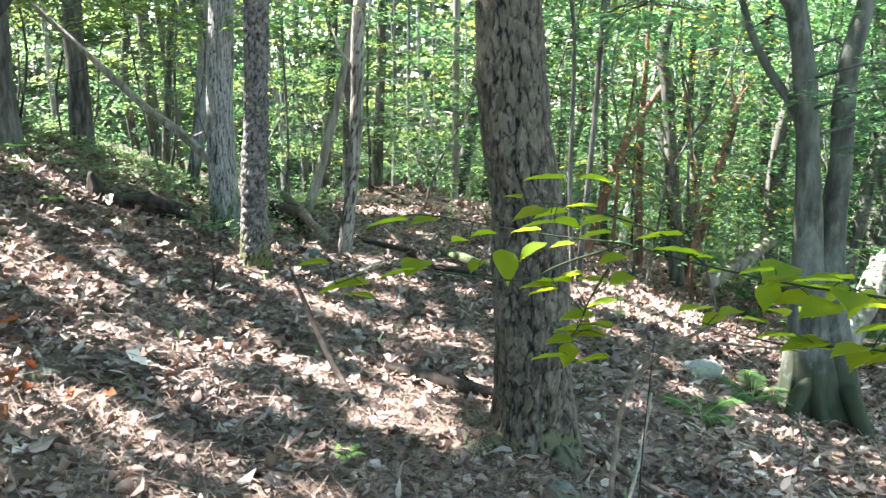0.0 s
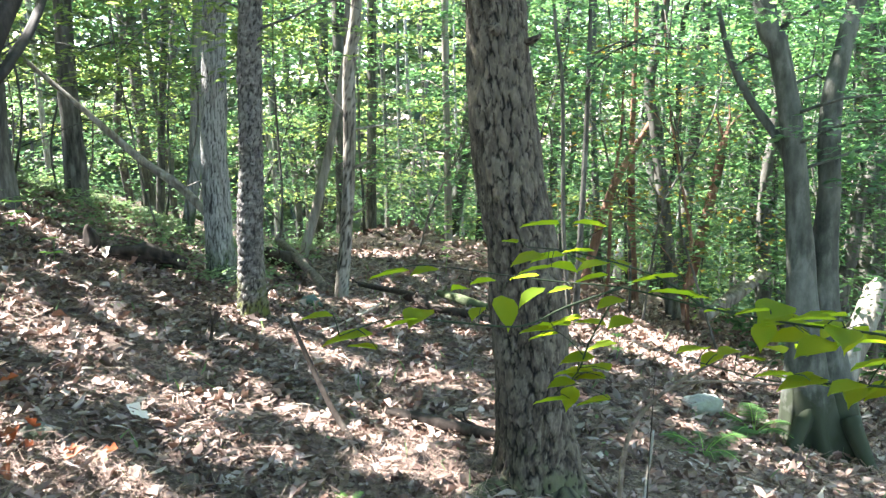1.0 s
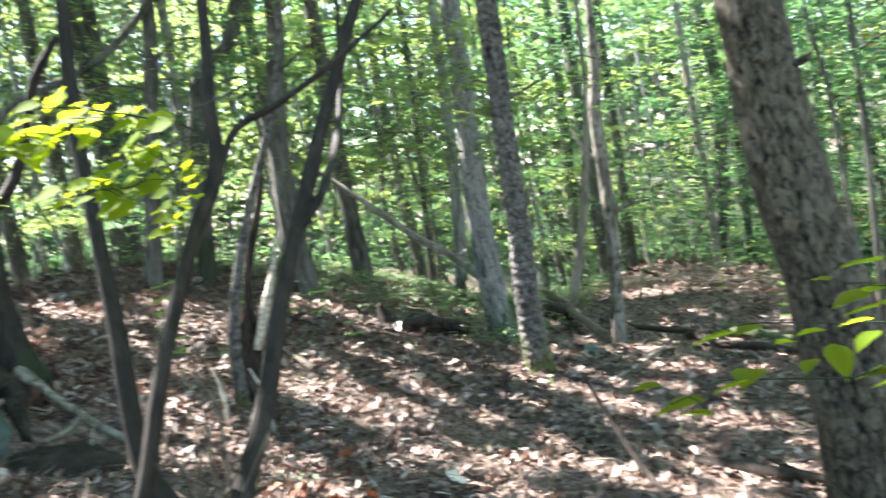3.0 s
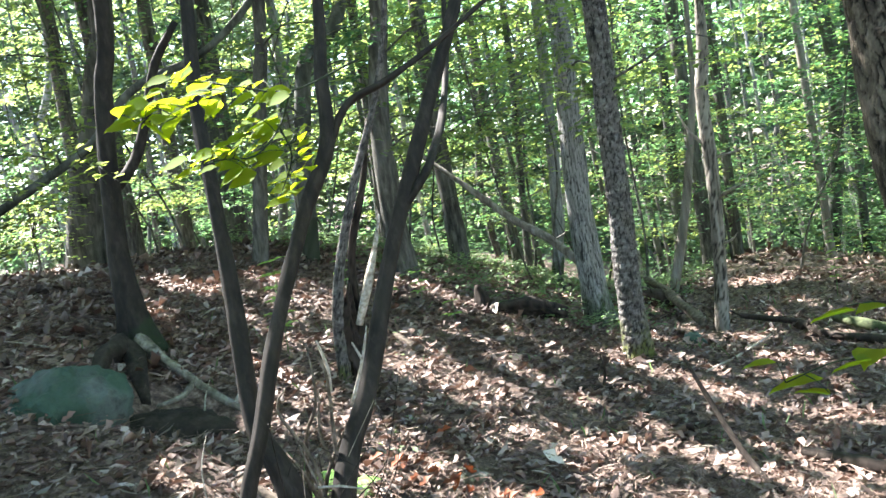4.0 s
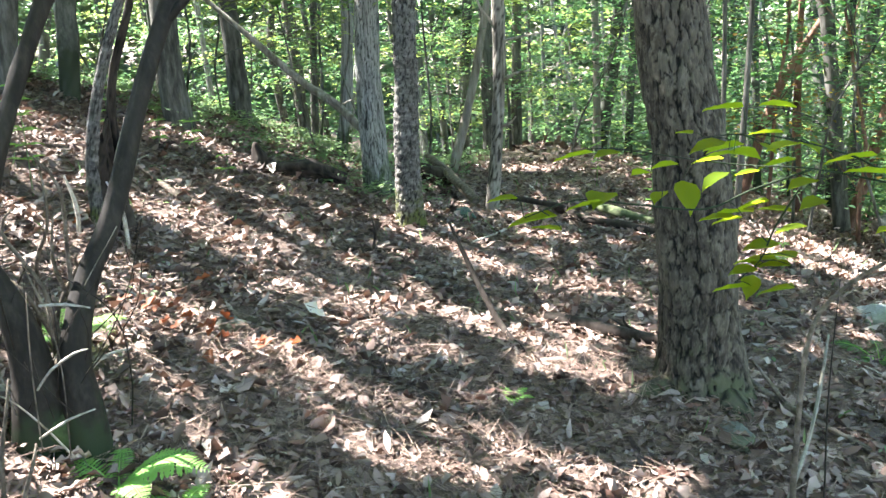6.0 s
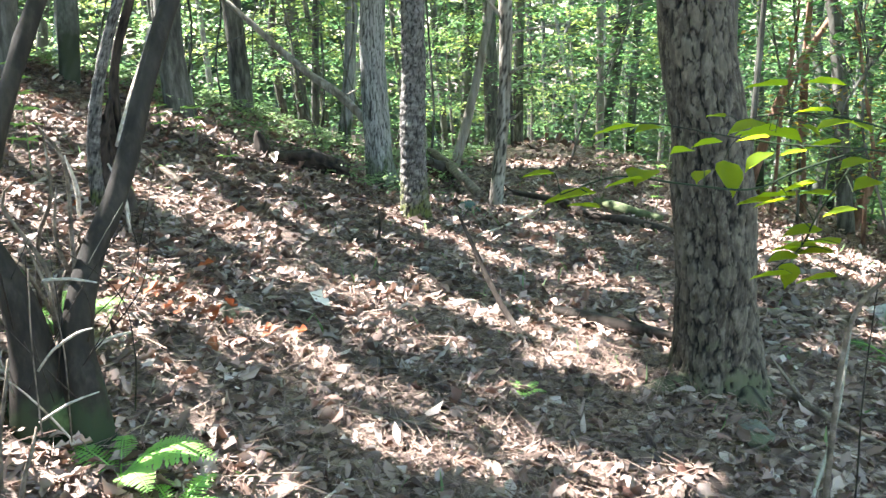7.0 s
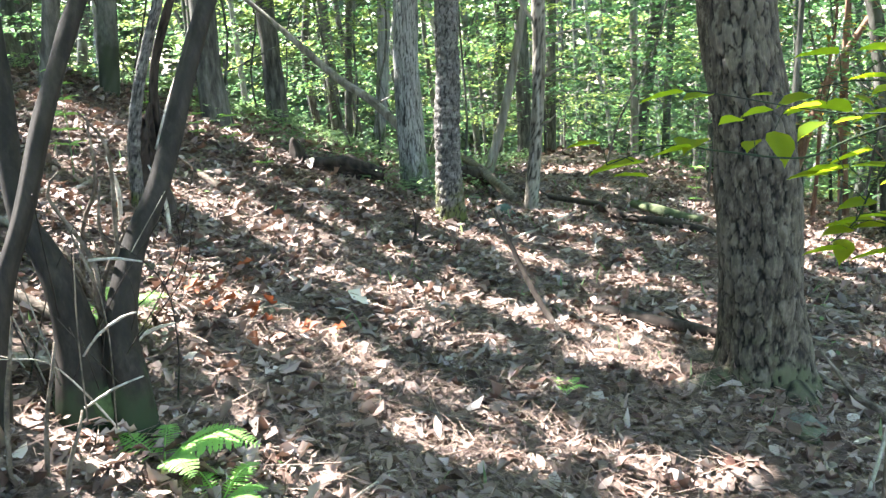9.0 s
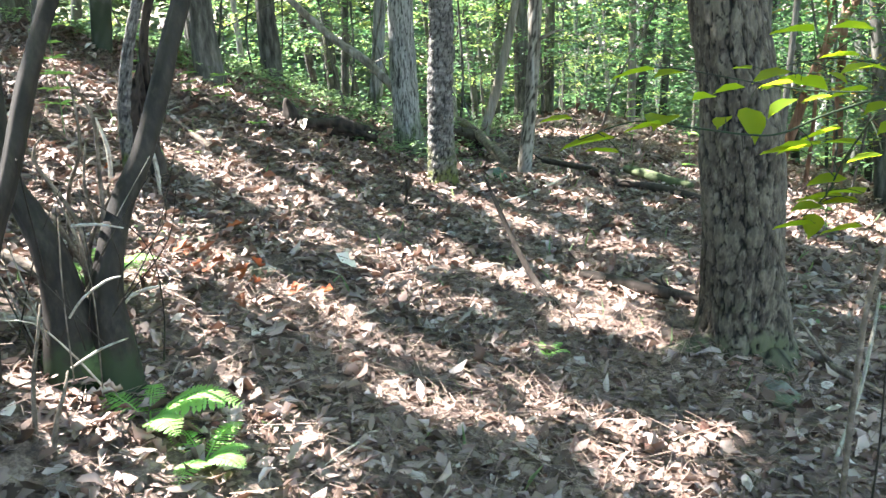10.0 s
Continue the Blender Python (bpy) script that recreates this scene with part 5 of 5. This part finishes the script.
# Dark lump added in the hollow under the roots, in place of its shade.
hollow_shade = stone("hollow_shade", "", (0, 0, 0), (0.34, 0.24, 0.13), M_ROOTS_SHADE, 9, 4)
hollow_shade.parent, hollow_shade.location = roots, (-2.86 + 3.0, 2.5 - 2.7, 0.63 - roots.location[2])
tagged(hollow_shade)
stone("stone", "pale grey stone lying on the slope", (1.5, 4.66, float(ground(1.5, 4.66)) + 0.035), (0.14, 0.11, 0.075), M_STONE, 3)
stone("stone", "small mossy stone at the foot of a tree", (-1.13, 5.98, float(ground(-1.13, 5.98)) + 0.03), (0.09, 0.08, 0.08), M_BOULDER, 4)
stone("stone", "grey stone half buried beside the pine roots", (0.5, 2.72, float(ground(0.5, 2.72)) + 0.01), (0.07, 0.12, 0.03), M_DULL, 5)
stone("stone", "grey stone half buried in leaves", (-1.46, 2.75, float(ground(-1.46, 2.75)) + 0.02), (0.07, 0.06, 0.03), M_DULL, 6)


# == fern
def fern(at, fronds, size, seed, label, green=None, turns=None):
    rs = np.random.RandomState(seed)
    t = thing("fern", label, "fern", "", at)
    for k in range(fronds):
        a = radians(turns[k]) if turns else 2 * np.pi * k / fronds + rs.randn() * 0.25
        L = size * (0.75 + 0.5 * rs.rand())
        d = np.array((math.cos(a), math.sin(a), 0))
        s = np.linspace(0.02, 1, 26)
        line = d[None] * (s * L)[:, None] + np.array((0, 0, 1)) * (L * (0.95 * s - 0.75 * s ** 2))[:, None]
        side = np.array((-d[1], d[0], 0))
        w = L * 0.25 * np.sin(np.pi * np.clip(s * 0.86 + 0.14, 0, 1)) ** 0.8
        at2 = np.repeat(line[3:], 2, 0)
        sg = np.tile((-1, 1), len(line) - 3)[:, None]
        ax = side[None] * sg + d[None] * 0.35 + rs.randn(len(at2), 3) * 0.06 - np.array((0, 0, 0.12))
        nm = np.tile((0, 0, 1.0), (len(at2), 1)) + rs.randn(len(at2), 3) * 0.12
        saw = (np.array([(0, 0, 0), (0.25, -0.5, 0), (0.3, -0.22, 0.02), (0.5, -0.42, 0), (0.55, -0.18, 0.02), (0.75, -0.3, 0), (1, 0, -0.04), (0.75, 0.3, 0), (0.55, 0.18, 0.02), (0.5, 0.42, 0), (0.3, 0.22, 0.02), (0.25, 0.5, 0)], float),
               [(0, 2, 1), (0, 10, 8, 4, 2), (4, 3, 2), (4, 8, 6), (6, 5, 4), (0, 11, 10), (10, 9, 8), (8, 7, 6)])
        fr = part("frond", leaves("frond", at2, ax, nm, np.repeat(w[3:], 2), 0.27, saw), green or M_FERN, t)
        part("rachis", tube("rachis", [tuple(q) for q in line[::6]], np.linspace(0.003, 0.001, len(line[::6])), 5, 0.05), M_FERN, fr)
    return t


fern((-1.17, 1.56, foot(-1.17, 1.56, 0.0)), 5, 0.21, 3, "bright green fern with broad fronds growing beside the bush", None, (172, 118, 40, 8, -35))
fern((-1.0, 1.52, foot(-1.0, 1.52, 0.0)), 5, 0.15, 4, "small bright green fern in the leaves", None, (150, 80, 25, -20, -80))
fern((1.75, 4.5, foot(1.75, 4.5, 0.0)), 7, 0.28, 5, "dark green fern beside a pale stone", M_SHADY)
fern((-1.72, 2.1, foot(-1.72, 2.1, 0.0)), 6, 0.2, 6, "small fern behind the bush")
fern((1.3, 3.9, foot(1.3, 3.9, 0.0)), 7, 0.22, 7, "dark green fern on the slope", M_SHADY)
fern((-0.33, 2.9, foot(-0.33, 2.9, 0.0)), 5, 0.1, 8, "tiny fern among dry leaves")

# == single leaves that stand out
for name, label, x, y, mat, size, seed in [("fallen_leaf", "bright orange leaf fallen on the litter", -1.24, 2.79, M_ORANGE, 0.09, 1), ("fallen_leaf", "bleached white leaf fallen on the litter", -1.23, 3.19, M_WHITE, 0.11, 2), ("fallen_leaf", "orange-brown leaf fallen on the litter", -1.75, 3.0, M_ORANGE, 0.08, 3),
                                           ("fallen_leaf", "russet leaf fallen on the litter", -1.45, 2.55, M_ORANGE, 0.09, 4), ("fallen_leaf", "bleached white leaf fallen on the litter", 0.62, 2.62, M_WHITE, 0.07, 5), ("fallen_leaf", "bleached pale leaf beside the stump", -2.5, 5.5, M_WHITE, 0.14, 6),
                                           ("fallen_leaf", "russet leaf fallen on the litter", -1.6, 2.62, M_ORANGE, 0.08, 7), ("fallen_leaf", "orange-brown leaf fallen on the litter", -2.4, 3.1, M_ORANGE, 0.08, 8)]:
    rs = np.random.RandomState(seed)
    ob = part(name, leaves(name, [(0, 0, 0.0)], [(rs.randn(), rs.randn(), 0.25)], [(rs.randn() * 0.3, -0.5, 1)], size, 0.6, LEAF_OAK, [1.5]), mat)
    ob.location = (x, y, float(ground(x, y)) + 0.03)
    tagged(ob, label, "leaf", "fallen leaves")


rs = np.random.RandomState(61)
for i in range(14):
    x, y = -1.5 + rs.randn() * 0.13, 2.55 + rs.randn() * 0.1
    ob = part("fallen_leaf", leaves("fallen_leaf", [(0, 0, 0)], [(rs.randn(), rs.randn(), 0.3)], [(rs.randn() * 0.4, -0.4, 1)], 0.06 + 0.03 * rs.rand(), 0.6, LEAF_OAK, [1 + rs.rand()]), M_RUSSET)
    ob.location = (x, y, float(ground(x, y)) + 0.025 + 0.02 * rs.rand())
    tagged(ob, "russet-brown leaf curled on the litter", "leaf", "fallen leaves")
log_thing("fallen_branch", "brown branch lying beside the bush", [(-1.95, 1.95, 0.5), (-1.75, 1.95, 0.5), (-1.5, 1.9, 0.45)], (0.02, 0.022, 0.018), M_DEADWOOD, "branch", 10, 0.02, 1, 21)
log_thing("fallen_branch", "brown branch lying beside the bush", [(-1.75, 1.6, 0.5), (-1.6, 1.72, 0.5), (-1.42, 1.85, 0.45)], (0.009, 0.012, 0.01), M_TWIG, "branch", 8, 0.03, 1, 22)


def seedling(x, y, high, tiers, size, seed, label):
    """An upright seedling: a thin stem with tiers of level leaves."""
    rs = np.random.RandomState(seed)
    z = float(ground(x, y))
    t = thing("seedling", label, "plant", "seedlings", (x, y, z))
    part("stem", tube("stem", [(0, 0, 0), (0.01, 0, high / 2), (0, 0.01, high)], (0.004, 0.003, 0.0015), 6, 0.08), M_SEED, t)
    for k in range(tiers):
        h = high * (0.35 + 0.65 * k / max(1, tiers - 1))
        for j in range(5):
            a = j * 1.257 + k * 0.7 + rs.randn() * 0.2
            part("leaf", leaves("leaf", [(0, 0, h)], [(math.cos(a), math.sin(a), 0.1 + rs.randn() * 0.1)], [(0, 0, 1)], size * (0.8 + 0.4 * rs.rand()), 0.35, LEAF_FULL), M_FERN, t)


for i, (x, y, high, tiers, size) in enumerate([(-2.75, 3.3, 0.55, 6, 0.09), (-2.95, 5.2, 0.22, 3, 0.09), (-3.1, 5.0, 0.18, 3, 0.08), (-3.2, 4.6, 0.42, 5, 0.08), (-2.6, 5.0, 0.15, 2, 0.08), (1.1, 5.4, 0.3, 3, 0.07), (0.3, 6.9, 0.4, 4, 0.07), (-0.2, 8.0, 0.5, 5, 0.08)]):
    seedling(x, y, high, tiers, size, 700 + i, "upright green seedling with level tiers of leaves")


# == leaf litter, twigs and low plants
def scatter(rs, n, x0, x1, y0, y1):
    x, y = x0 + (x1 - x0) * rs.rand(n), y0 + (y1 - y0) * rs.rand(n)
    return x, y


rs = np.random.RandomState(21)
bits = []
for n, x0, x1, y0, y1, size, lift in [(19000, -3.2, 1.9, 0.9, 3.2, 0.052, 0.03), (27000, -5.0, 3.2, 3.0, 6.0, 0.056, 0.035), (24000, -7.0, 4.0, 5.5, 9.8, 0.062, 0.035), (9000, 0.0, 3.2, 5.2, 8.5, 0.055, 0.02), (3500, -9, 6, 10, 14, 0.11, 0.03), (7000, -9, -4.5, 0.5, 7, 0.085, 0.03), (5500, -4.7, -3.0, 0.3, 3.4, 0.065, 0.03)]:
    x, y = scatter(rs, n, x0, x1, y0, y1)
    z = ground(x, y) + 0.004 + lift * rs.rand(n) ** 2
    th = rs.rand(n) * 2 * np.pi
    ax = np.stack((np.cos(th), np.sin(th), rs.randn(n) * 0.28), 1)
    nm = np.stack((rs.randn(n) * 0.36, rs.randn(n) * 0.36, np.ones(n)), 1)
    bits.append((np.stack((x, y, z), 1), ax, nm, size * (0.4 + 1.3 * rs.rand(n) ** 1.8), rs.randn(n) * 2.1 + 0.7, 0.3 + 0.4 * rs.rand(n)))
A = [np.concatenate([b[i] for b in bits]) for i in range(6)]
hollow = np.exp(-((A[0][:, 0] + 2.72) ** 2 + (A[0][:, 1] - 2.45) ** 2) / 0.1) > 0.3
oval = (rs.rand(len(hollow)) < 0.62) & ~hollow
for pick, form, label in [(oval, LEAF_FULL, "dry curled brown and tan leaves covering the slope"), (~oval & ~hollow, LEAF_OAK, "dry lobed brown leaves covering the slope")]:
    B = [a[pick] for a in A]
    tagged(part("leaf_litter", leaves("leaf_litter", B[0], B[1], B[2], B[3], B[5] * (0.85 if form is LEAF_FULL else 1.1), form, B[4] * (1.0 if form is LEAF_FULL else 0.7)), M_LITTER), label, "leaf litter", kind="stuff")


n = 42000
x, y = scatter(rs, n, -4.0, 2.6, 1.0, 6.5)
th = rs.rand(n) * 2 * np.pi
needle = (np.array([(0, -0.5, 0), (1, -0.4, 0.0), (1, 0.4, 0.0), (0, 0.5, 0)], float), [(0, 1, 2, 3)])
tagged(part("twig_litter", leaves("twig_litter", np.stack((x, y, ground(x, y) + 0.02 + 0.02 * rs.rand(n)), 1), np.stack((np.cos(th), np.sin(th), rs.randn(n) * 0.15), 1), np.stack((rs.randn(n) * 0.6, rs.randn(n) * 0.6, np.ones(n)), 1), 0.025 + 0.11 * rs.rand(n) ** 3, 0.028, needle), M_NEEDLE),
       "fine dead twigs and needles strewn on the leaves", "twigs", kind="stuff")
n = 5500
mats = np.array([(-0.5, 3.35, 0.25), (-0.25, 2.75, 0.3), (-0.75, 2.25, 0.3), (0.05, 3.2, 0.2), (-0.35, 2.05, 0.3), (0.25, 2.75, 0.25), (-0.1, 4.4, 0.4), (-1.15, 2.55, 0.2)])
pick = rs.randint(0, len(mats), n)
x, y = mats[pick, 0] + rs.randn(n) * mats[pick, 2], mats[pick, 1] + rs.randn(n) * mats[pick, 2] * 0.7
th = rs.randn(n) * 0.9 + mats[pick, 2] * 9
tagged(part("needle_litter", leaves("needle_litter", np.stack((x, y, ground(x, y) + 0.025 + 0.03 * rs.rand(n)), 1), np.stack((np.cos(th), np.sin(th), rs.randn(n) * 0.22), 1), np.stack((rs.randn(n) * 0.6, rs.randn(n) * 0.6, np.ones(n)), 1), 0.05 + 0.06 * rs.rand(n), 0.022, needle), M_NEEDLE),
       "reddish-brown dead pine needles lying in mats on the leaves", "needles", kind="stuff")
for i in range(60):
    x, y = -3.5 + 6 * rs.rand(), 1.4 + 5.5 * rs.rand()
    d, L = rs.rand() * 2 * np.pi, 0.12 + 0.4 * rs.rand() ** 2
    pts = [(x, y, float(ground(x, y)) + 0.02), (x + math.cos(d) * L / 2 + rs.randn() * 0.02, y + math.sin(d) * L / 2, float(ground(x + math.cos(d) * L / 2, y + math.sin(d) * L / 2)) + 0.03), (x + math.cos(d) * L, y + math.sin(d) * L, float(ground(x + math.cos(d) * L, y + math.sin(d) * L)) + 0.025)]
    ob = part("twig", tube("twig", local(pts, pts[0]), (0.005, 0.004, 0.002), 6, 0.06, 0.1), (M_TWIG, M_DEADWOOD)[i % 2])
    ob.location = pts[0]
    tagged(ob, "dead twig lying on the leaves", "twig", "twigs on the ground")

# Low seedlings under the trees on the bank and in the hollow.
for label, k, x0, x1, y0, y1, hi, size, mat, per in [("low green seedlings and ferns on the bank", 1700, -5.6, -1.6, 5.7, 11.0, 0.14, 0.04, M_SEED, 9), ("low green seedlings in the hollow", 220, 2.7, 5.5, 6.8, 11, 0.5, 0.07, M_BLUE, 14),
                                                ("scattered small green seedlings on the slope", 40, -3.0, 2.4, 2.4, 6, 0.03, 0.03, M_SEED, 5)]:
    x, y = scatter(rs, k, x0, x1, y0, y1)
    at, ax, nm, ln = sprays(rs, np.stack((x, y, ground(x, y) + 0.04 + hi * rs.rand(k)), 1), 0.04 + 0.1 * rs.rand(k), per, size)
    tagged(part("seedlings", leaves("seedlings", at, ax, nm, ln), mat), label, "seedlings", kind="stuff")
n = 420
x, y = scatter(rs, n, -3.5, 3, 1.6, 8)
tagged(part("grass", leaves("grass", np.stack((x, y, ground(x, y)), 1), np.stack((rs.randn(n) * 0.5, rs.randn(n) * 0.5, np.ones(n)), 1), rs.randn(n, 3), 0.04 + 0.08 * rs.rand(n), 0.04, LEAF_PLAIN), M_SEED), "thin blades of grass between the leaves", "grass", kind="stuff")


# == saplings and understorey round about
def sapling(x, y, r, height, low, k, spread, per, size, mat, seed, label, wood, wide=1.1):
    z = foot(x, y)
    rs = np.random.RandomState(seed)
    bend = np.cumsum(rs.randn(5, 2) * 0.022 * height, 0) + np.arange(1, 6)[:, None] * rs.randn(2) * 0.02 * height
    line = [(x, y, z)] + [(x + bend[q, 0], y + bend[q, 1], z + height * 0.16 * (q + 1)) for q in range(5)]
    return tree(label, line, [r * f for f in (1.2, 1, 0.92, 0.83, 0.73, 0.62)], wood, z + height, 9, None, 0.3, None, "tree", seed, (), (k, z + low, z + height, spread, per, size, mat), "tree", wide=wide)


rs = np.random.RandomState(77)
for i in range(66):
    far = i / 66
    d = 8.5 + 26 * far ** 1.2
    a = radians(-38 + 108 * ((i * 0.618) % 1) + rs.randn() * 2)
    x, y = -math.sin(a) * d, math.cos(a) * d
    right = math.degrees(a) < -2
    cap = 0.55 * d if math.degrees(a) > 25 else 14
    # Leaf colour goes by direction: sunlit tints to the left, shaded tints right.
    if d < 14:
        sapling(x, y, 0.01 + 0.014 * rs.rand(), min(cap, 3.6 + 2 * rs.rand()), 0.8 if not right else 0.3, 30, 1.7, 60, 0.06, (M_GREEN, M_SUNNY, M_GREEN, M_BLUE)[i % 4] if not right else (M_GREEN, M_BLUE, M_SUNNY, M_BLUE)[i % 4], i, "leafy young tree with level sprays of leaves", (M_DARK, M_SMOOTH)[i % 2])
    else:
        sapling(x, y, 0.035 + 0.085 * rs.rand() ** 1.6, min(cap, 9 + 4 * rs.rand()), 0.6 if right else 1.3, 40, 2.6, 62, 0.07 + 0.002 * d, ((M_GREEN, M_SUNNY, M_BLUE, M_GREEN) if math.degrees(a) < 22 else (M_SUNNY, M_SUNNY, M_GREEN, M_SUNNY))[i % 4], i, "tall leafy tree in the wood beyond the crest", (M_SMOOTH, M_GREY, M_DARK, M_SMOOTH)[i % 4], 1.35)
for i in range(54):
    d, a = 11 + 17 * ((i * 0.7549) % 1), radians(-34 + 98 * ((i * 0.618 + 0.31) % 1))
    x, y, r = -math.sin(a) * d, math.cos(a) * d, 0.03 + 0.075 * rs.rand() ** 1.5
    z, lean, mat = foot(x, y), rs.randn() * 0.09, (M_SMOOTH, M_DARK, M_GREY, M_SMOOTH, M_DARK)[i % 5]
    tree("straight trunk standing deep in the wood", [(x, y, z), (x + lean, y, z + 1.3), (x + lean * 2.2 + rs.randn() * 0.03, y, z + 2.8), (x + lean * 3.0 + rs.randn() * 0.05, y, z + 4.6)], (r * 1.2, r, r * 0.94, r * 0.86), mat, z + 9, 10, None, 0.3, (4, r * 0.5, 0.2), seed=900 + i,
         bough=(3, z + 1.4, z + 4.2, 1.5, 14, 0.085, (M_SUNNY, M_GREEN, M_BLUE)[i % 3]))
k = 1300
a, d = radians(-40) + radians(112) * rs.rand(k), 12.0 + 22 * rs.rand(k)
x, y = -np.sin(a) * d, np.cos(a) * d
at, ax, nm, ln = sprays(rs, np.stack((x, y, ground(x, y) + 0.15 + 2.2 * rs.rand(k) ** 1.6), 1), 0.4 + 0.5 * rs.rand(k), 34, 0.085)
tagged(part("understorey", leaves("understorey", at, ax, nm, ln), M_GREEN), "low leafy shrubs filling the wood beyond the crest", "shrubs", kind="stuff")
for i, (x, y, low, mat) in enumerate([(-2.7, 7.7, 1.5, M_SUNNY), (-4.6, 8.8, 1.2, M_GREEN), (-0.6, 9.4, 0.9, M_BLUE), (0.5, 8.6, 0.8, M_GREEN), (1.7, 7.6, 1.4, M_GREEN), (3.3, 8.0, 0.9, M_BLUE), (2.4, 7.4, 1.7, M_BLUE), (-5.2, 7.0, 1.3, M_SUNNY), (-6.2, 6.2, 1.2, M_SUNNY), (4.3, 7.2, 0.8, M_BLUE), (1.2, 10.2, 0.4, M_BLUE), (3.0, 10.6, 0.5, M_GREEN), (-7.2, 4.4, 0.5, M_SUNNY)]):
    sapling(x, y, 0.012, 4.0, low, 46, 1.3, 26, 0.085, mat, 500 + i, "slender young tree with level fans of leaves", M_DARK)
for i, (x, y) in enumerate([(3.7, 7.5), (4.6, 8.7), (5.6, 9.8), (4.1, 9.4), (6.4, 8.2)]):
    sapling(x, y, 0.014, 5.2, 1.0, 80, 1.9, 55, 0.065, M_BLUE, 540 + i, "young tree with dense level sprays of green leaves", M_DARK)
for i, (x, y) in enumerate([(4.6, 11.8), (6.6, 12.4), (5.6, 14.2), (8.4, 11.2), (3.2, 13.4), (7.4, 15.6), (1.6, 14.6), (10.5, 13.4), (9.0, 16.5), (4.2, 17.0)]):
    sapling(x, y, 0.05, 8.5, 1.2, 105, 2.4, 52, 0.09, (M_GREEN, M_BLUE)[i % 2], 560 + i, "tall tree with dense green leaves beyond the hollow", M_SMOOTH, 1.7)
for i in range(8):
    a, d = radians(18 + 36 * ((i * 0.618) % 1)), 8.2 + 3.2 * ((i * 0.755 + 0.3) % 1)
    sapling(-math.sin(a) * d, math.cos(a) * d, 0.006 + 0.005 * ((i * 0.37) % 1), 3.4, 1.6, 9, 0.9, 34, 0.06, (M_SUNNY, M_GREEN)[i % 2], 620 + i, "thin dark whip of a young tree on the bank", M_DARK)
sapling(-6.4, 4.6, 0.01, 0.75, 0.2, 16, 0.5, 40, 0.06, M_SUNNY, 205, "low sunlit bush on the crest of the bank", M_DARK, 0.6)
sapling(2.3, 8.2, 0.02, 3.2, 0.9, 22, 0.9, 26, 0.07, M_RUST, 201, "young tree with yellowing and rusty leaves", M_RED)
sapling(1.5, 8.6, 0.02, 2.8, 0.8, 14, 0.7, 24, 0.07, M_RUST, 202, "young tree with yellowing and rusty leaves", M_RED)

# The far wood, all round.
k = 13000
a, d = rs.rand(k) * 2 * np.pi, 34 + 34 * rs.rand(k)
a[2500:] = radians(-42) + radians(118) * rs.rand(k - 2500)
x, y = -np.sin(a) * d, np.cos(a) * d
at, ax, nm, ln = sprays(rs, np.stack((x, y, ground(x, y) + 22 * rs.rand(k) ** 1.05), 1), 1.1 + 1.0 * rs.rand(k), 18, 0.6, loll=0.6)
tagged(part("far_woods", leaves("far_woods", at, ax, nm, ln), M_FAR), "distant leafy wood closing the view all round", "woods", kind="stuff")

# == the canopy that shades the slope: added trees, mostly out of view
rs = np.random.RandomState(31)
for i, (x, y) in enumerate([(-2.2, -2.5), (-6.0, -1.5), (3.5, -3.0), (6.0, 1.5), (0.5, -6.0), (-9.5, 1.0), (-5.0, -6.0), (7.5, 5.5), (5.5, -7.0), (-11.5, -4.0), (-6.9, 2.1), (-6.7, 4.2), (-8.5, 1.0)]):
    z = foot(x, y)
    tree("added forest tree with a broad leafy shading crown", [(x, y, z), (x + 0.05, y, z + 2.5), (x, y + 0.05, z + 5)], (0.17, 0.14, 0.12), (M_DARK, M_SMOOTH)[i % 2], z + 10, 14, None, 0.4, seed=300 + i, wide=1.7, leaf=(68 if x > -6.5 else 125, z + 4.6, z + 8.0, 2.6, 70, 0.16, M_GREEN))
for i, (x, y) in enumerate([(-8.9, 3.4), (-7.6, 8.6), (-9.6, 6.0), (-10.4, 8.4), (-3.4, -1.2), (-5.6, 1.2)]):
    z = foot(x, y)
    tree("added forest tree with a broad leafy shading crown", [(x, y, z), (x + 0.1, y, z + 2.5), (x, y + 0.15, z + 5)], (0.13, 0.11, 0.1), (M_SMOOTH, M_DARK)[i % 2], z + 8.5, 14, None, 0.4, seed=330 + i, wide=2.0, leaf=(115, 6.0, 8.2, 2.6, 80, 0.16, M_GREEN))
